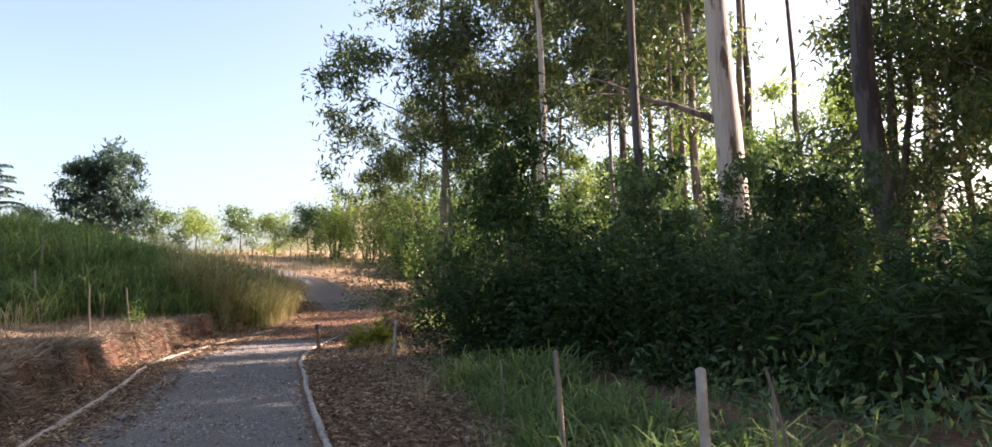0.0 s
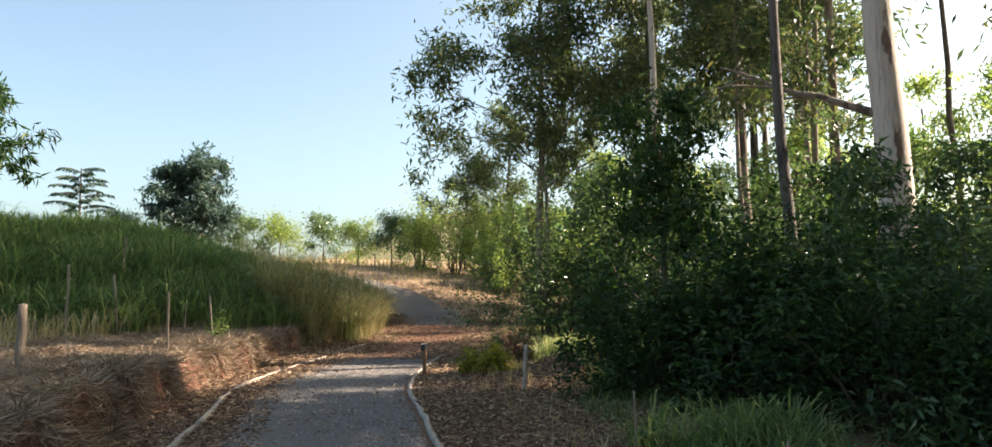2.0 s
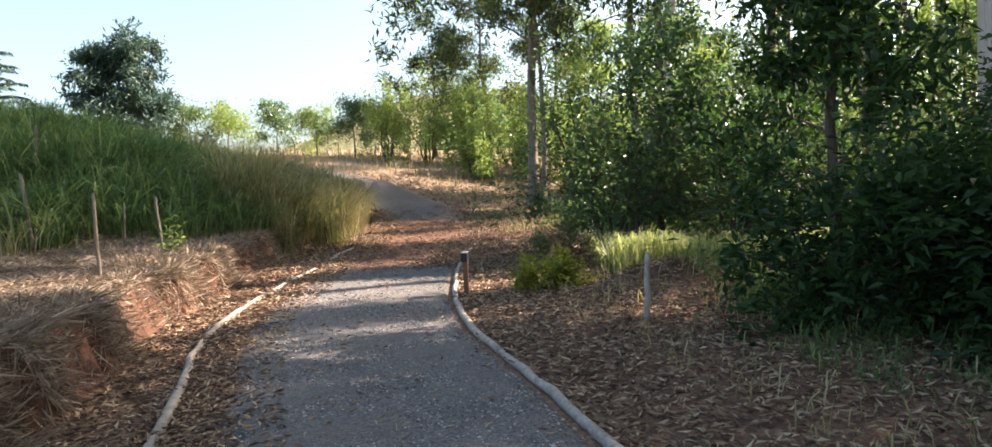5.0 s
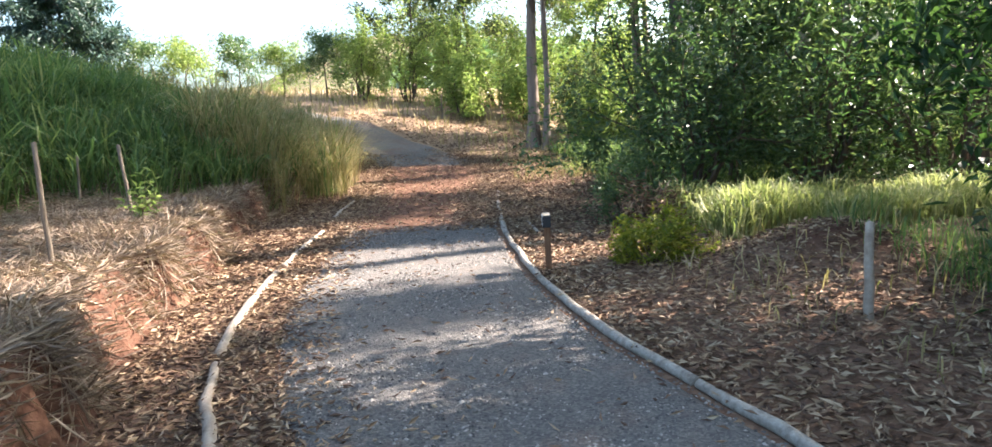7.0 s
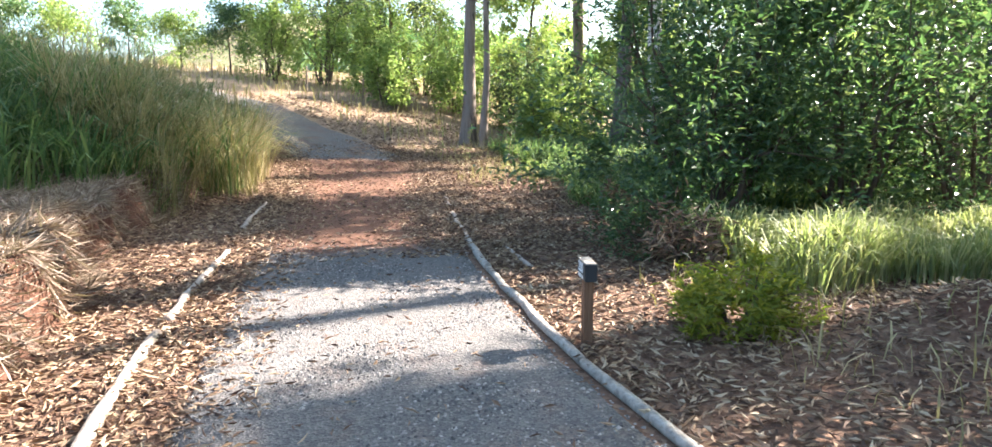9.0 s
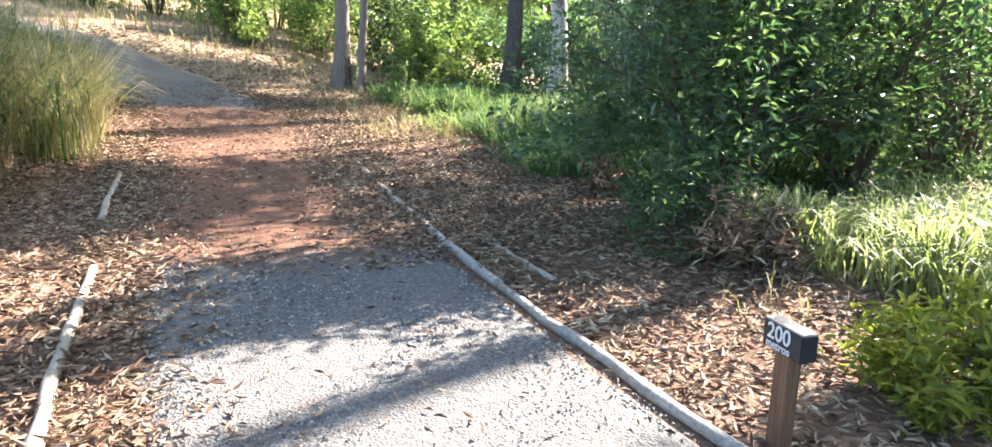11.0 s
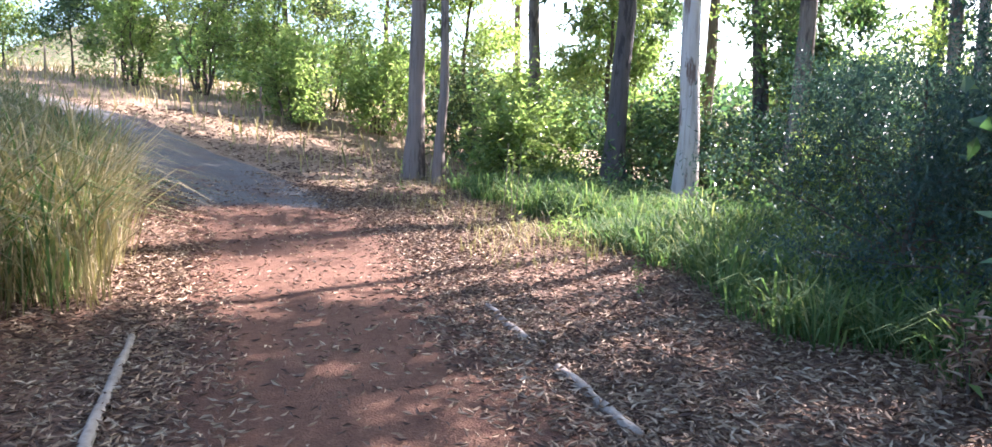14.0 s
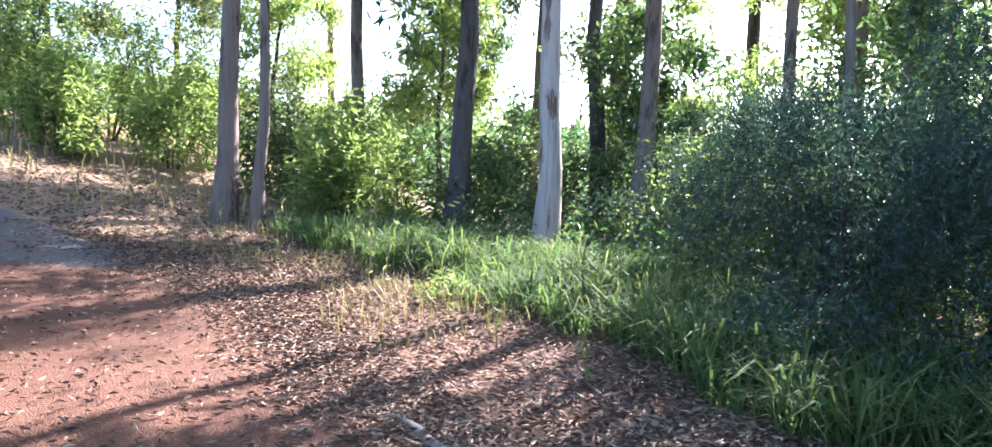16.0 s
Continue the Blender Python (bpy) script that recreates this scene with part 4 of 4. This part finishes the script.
# ---- logs along the path ----
def log(name, label, mat, pts, r0, r1, seed, group=""):
    g = np.random.default_rng(seed)
    pts = np.asarray(pts, float)
    t = np.linspace(0, 1, 9)
    base = pts[len(pts) // 2]
    s = np.linspace(0, 1, len(pts))
    p = np.stack([np.interp(t, s, pts[:, k]) for k in range(3)], 1) - base
    p[1:-1] += g.normal(0, 0.006, (7, 3)) * np.array([1, 0.3, 0.3])
    p = np.concatenate([p[:1], p, p[-1:]])
    rad = np.concatenate([[0.001], np.linspace(r0, r1, 9) * g.uniform(0.9, 1.12, 9), [0.001]])
    ob = new(name, quick(name, *tube(p, rad, 9, 0.05, g), mat, True))
    ob.location = base
    return tagged(ob, label, "log", group)


def along(edge, y0, y1, n, off, dz):
    y = np.linspace(y0, y1, n)
    x = line(edge, y) + off
    return np.stack([x, y, land(x, y) + dz], 1)


for k, (y0, y1) in enumerate(((-3.0, -0.2), (-0.2, 2.6), (2.6, 5.4), (5.4, 8.0), (8.0, 10.9), (10.9, 13.4), (13.4, 16.3), (16.3, 18.9), (18.9, 21.3))):
    log("edging_log", "pale whitewashed log edging the gravel path", M_LOG_WHITE, along(EDGE_R, y0 + 0.02, y1 - 0.02, 5, 0.02, 0.022 if y0 < 18 else 0.03), 0.035, 0.031, 200 + k, "path edging")
for k, (y0, y1, r) in enumerate(((3.0, 6.0, 0.05), (6.1, 9.0, 0.05), (9.1, 11.8, 0.055), (11.9, 14.6, 0.055), (14.8, 17.6, 0.055), (17.9, 20.4, 0.05), (21.9, 24.4, 0.05))):
    log("edging_log", "weathered brown log half buried along the path", M_LOG, along(EDGE_L, y0, y1, 5, 0.0, 0.045), r * 0.7, r * 0.58, 220 + k, "path edging")
log("edging_log", "thin weathered pole half buried in leaf litter", M_LOG, along(EDGE_R, 21.5, 22.6, 4, 0.0, 0.03), 0.038, 0.034, 231, "path edging")
log("edging_log", "thin weathered pole half buried in leaf litter", M_LOG, along(EDGE_R, 23.2, 24.3, 4, 0.0, 0.03), 0.038, 0.034, 232, "path edging")
for k, (x0, y0, x1, y1, r) in enumerate(((0.72, 18.84, 0.84, 20.05, 0.028), (1.75, 25.9, 1.55, 27.1, 0.022), (-3.99, 12.93, -4.08, 14.95, 0.035), (1.2, 24.4, 2.1, 24.75, 0.015), (0.9, 26.6, 2.2, 26.3, 0.016), (2.4, 23.2, 2.9, 24.3, 0.013))):
    xs, ys = np.linspace(x0, x1, 5), np.linspace(y0, y1, 5)
    log("fallen_stick", "dry fallen stick lying on the ground", M_LOG, np.stack([xs, ys, land(xs, ys) + r * 0.8], 1), r, r * 0.6, 240 + k)


def branch(at, ends, r0, seed, label):
    """A dead branch with forks, lying on the ground."""
    g = np.random.default_rng(seed)
    root = thing("dead_branch", (*at, float(land(*at))), label, "branch")
    for k, (dx, dy, dz, sc) in enumerate(ends):
        p = grow(g, (0, 0, 0.02), (dx, dy, dz), sc, 8, 0.12)
        pieces = [tube(p, np.linspace(r0, r0 * 0.25, 9), 6)]
        for j in (3, 5, 6):
            q = grow(g, p[j], p[j] - p[j - 1] + g.normal(0, 0.12, 3), sc * 0.35, 4, 0.2)
            pieces.append(tube(q, np.linspace(r0 * 0.4, r0 * 0.12, 5), 4))
        part("branch_arm", quick("branch_arm", *join(pieces), M_LOG if k % 2 == 0 else M_TWIG, True), root)


branch((-1.0, 32.6), ((-0.5, -0.4, 0.55, 1.5), (-0.9, 0.3, 0.35, 1.3), (0.1, -0.9, 0.1, 0.9)), 0.035, 260, "bare pale dead branch lying beside the path")
branch((4.1, 22.4), ((1.0, 0.2, 0.35, 1.7), (0.7, -0.5, 0.5, 1.2)), 0.05, 261, "dark dead branch in the grass verge")


# ---- posts, stakes and the distance marker ----
def post(at, height, r, mat, seed, label, lean=(0, 0), group=""):
    g = np.random.default_rng(seed)
    z = np.linspace(0, height, 6)
    p = np.stack([lean[0] * z + g.normal(0, 0.15 * r, 6), lean[1] * z + g.normal(0, 0.15 * r, 6), z], 1)
    p = np.concatenate([p[:1], p, p[-1:] + [[0, 0, 0.01]]])
    rad = np.concatenate([[0.001], np.linspace(r, r * 0.85, 6), [0.001]])
    ob = new("post", quick("post", *tube(p, rad, 8, 0.05, g), mat, True))
    ob.location = (*at, float(land(*at)) - 0.04)
    return tagged(ob, label, "post", group)


for k, (px, py, h, r, lx, ly) in enumerate(((-3.84, 16.0, 1.0, 0.022, 0, 0), (-6.49, 18.25, 1.45, 0.028, 0.01, 0), (-6.45, 20.5, 1.4, 0.032, -0.1, 0), (-4.2, 19.6, 0.9, 0.025, -0.08, 0), (-8.4, 18.2, 1.35, 0.026, 0.17, 0.05), (-4.49, 13.0, 0.86, 0.06, 0.02, 0), (-6.5, 17.2, 0.5, 0.02, 0, 0), (-5.3, 21.2, 0.7, 0.02, 0.05, 0), (-7.6, 23.4, 1.3, 0.03, 0.04, 0))):
    post((px, py), h, r, M_POST, 280 + k, "thick weathered fence stump on the earth bank" if r > 0.05 else "thin weathered wooden stake on the earth bank", (lx, ly), "bank stakes")
for k, (px, py, h, r, lx, ly) in enumerate(((2.36, 7.6, 0.62, 0.012, 0.0, 0), (2.33, 5.35, 0.93, 0.018, -0.05, 0), (2.06, 9.55, 0.62, 0.011, -0.05, 0), (2.5, 3.85, 0.94, 0.025, -0.03, 0), (2.86, 4.0, 0.78, 0.009, 0, 0), (3.12, 4.15, 0.85, 0.009, -0.2, 0.05))):
    post((px, py), h, r, M_LOG if r > 0.02 else M_POST, 300 + k, "pale wooden post standing in the grass" if r > 0.02 else "thin wooden stake in the leaf litter", (lx, ly), "roadside stakes")
post((1.65, 13.95), 0.66, 0.033, M_LOG, 310, "short leaning wooden stub in the leaf litter", (0.07, 0.12), "roadside stakes")
for k, (px, py) in enumerate(((-5.2, 45.5), (-3.0, 44.5), (-1.2, 43.0), (0.4, 41.5), (2.2, 39.5))):
    post((px, py), 1.0, 0.03, M_POST, 320 + k, "slim fence post beside the climbing path", (0.03, 0), "hill posts")


def box(sx, sy, sz, bev=0.004):
    bm = bmesh.new()
    bmesh.ops.create_cube(bm, size=1)
    bmesh.ops.scale(bm, vec=(sx, sy, sz), verts=bm.verts)
    bmesh.ops.bevel(bm, geom=bm.edges[:], offset=bev, segments=2, affect="EDGES")
    me = bpy.data.meshes.new("block")
    bm.to_mesh(me)
    bm.free()
    return me


def lettering(words, size, at, parent, name):
    cu = bpy.data.curves.new(name, "FONT")
    cu.body, cu.size, cu.align_x, cu.align_y, cu.extrude, cu.offset = words, size, "CENTER", "CENTER", 0.001, size * 0.012
    tmp = bpy.data.objects.new("tmp", cu)
    scene.collection.objects.link(tmp)
    me = bpy.data.meshes.new_from_object(tmp.evaluated_get(bpy.context.evaluated_depsgraph_get()))
    bpy.data.objects.remove(tmp)
    me.materials.clear()
    me.materials.append(M_WHITE)
    ob = part(name, me, parent, "white painted lettering")
    ob.matrix_local = Matrix.Translation(at) @ Euler((radians(90), 0, 0)).to_matrix().to_4x4()


marker = thing("distance_marker", (0.24, 16.6, float(land(0.24, 16.6))), "brown wooden distance marker with black board reading 200 metros", "sign")
marker.rotation_euler = (0, 0, radians(-103))
for nm, me, mt, z, y in (("post", box(0.09, 0.058, 0.5), M_POST_BROWN, 0.21, 0), ("board", box(0.222, 0.075, 0.108, 0.005), M_BOARD, 0.497, -0.004), ("board_top", box(0.22, 0.073, 0.008, 0.002), M_LOG_WHITE, 0.554, -0.004)):
    me.materials.append(mt)
    part(nm, me, marker).location = (0, y, z)
lettering("200", 0.09, (-0.018, -0.0435, 0.513), marker, "number")
lettering("metros", 0.047, (-0.018, -0.0435, 0.464), marker, "word")


# ---- small plants ----
def weed(at, height, seed):
    g = np.random.default_rng(seed)
    root = thing("weed_stalk", (*at, float(land(*at)) - 0.02), "tall dry weed stalk with sparse leaves", "weed", "verge weeds")
    p = grow(g, (0, 0, 0), (0.05, 0, 1), height, 8, 0.05)
    part("stalk", quick("stalk", *tube(p, np.linspace(0.008, 0.003, 9), 5), M_STRAW, True), root)
    k = 26
    q = g.uniform(0.15, 1, k)
    P = np.stack([np.interp(q, np.linspace(0, 1, 9), p[:, j]) for j in range(3)], 1)
    part("leaves", quick("leaves", *leaf_cloud(g, P, g.normal(0, 1, (k, 3)), 0.09, 0.022), M_LEAF_LIT), root)


for k, (px, py, h) in enumerate(((3.7, 28.2, 1.2), (3.9, 28.5, 1.35), (3.5, 27.6, 0.9), (4.1, 29.2, 1.3), (3.0, 25.2, 0.8), (3.3, 29.8, 1.1), (2.8, 30.5, 0.9), (2.75, 24.0, 0.4))):
    weed((px, py), h, 340 + k)
bush("fern_seedling", "small pale green feathery seedling at the verge", (3.7, 26.8), 0.35, 0.3, 0.35, 260, (0.1, 0.022), M_LEAF_LIT, 360, 5)
bush("bank_seedling", "small leafy seedling growing beside a stake", (-4.0, 19.3), 0.18, 0.18, 0.55, 120, (0.12, 0.05), M_LEAF_LIT, 361, 3)
bush("low_shrub", "low feathery green shrub at the thicket's foot", (2.2, 19.0), 0.7, 0.5, 0.8, 3500, (0.08, 0.02), M_LEAF_SHRUB, 362, 7)
bush("low_shrub", "dark green broad-leaved shrub in the leaf litter", (3.2, 13.0), 0.95, 0.75, 1.7, 4600, (0.13, 0.055), M_LEAF_DARK, 363, 9)
tagged(new("shade_grass", quick("shade_grass", *join([
    field(1600, (2.1, 4.6, 11.2, 12.7), lambda x, y: y < 12.7, 0.3, 0.012, 1.0),
    field(1500, (2.3, 4.6, 13.4, 15.6), lambda x, y: x > 2.7 + 0.25 * wave(x, y, 2), 0.5, 0.014, 0.9)]), M_GRASS)), "sparse green grass under the dark shrubs", "grass", kind="stuff")
bush("dry_bracken", "dead brown bracken at the thicket's foot", (2.05, 18.35), 0.4, 0.35, 0.6, 700, (0.13, 0.03), M_LEAF_DEAD, 364, 6)
bush("dry_bracken", "dead brown bracken under the dark shrubs", (3.4, 13.6), 0.45, 0.4, 0.7, 700, (0.13, 0.03), M_LEAF_DEAD, 365, 6)
bush("dry_bracken", "dead brown bracken at the edge of the grass verge", (2.7, 20.9), 0.35, 0.35, 0.5, 500, (0.12, 0.03), M_LEAF_DEAD, 366, 5)
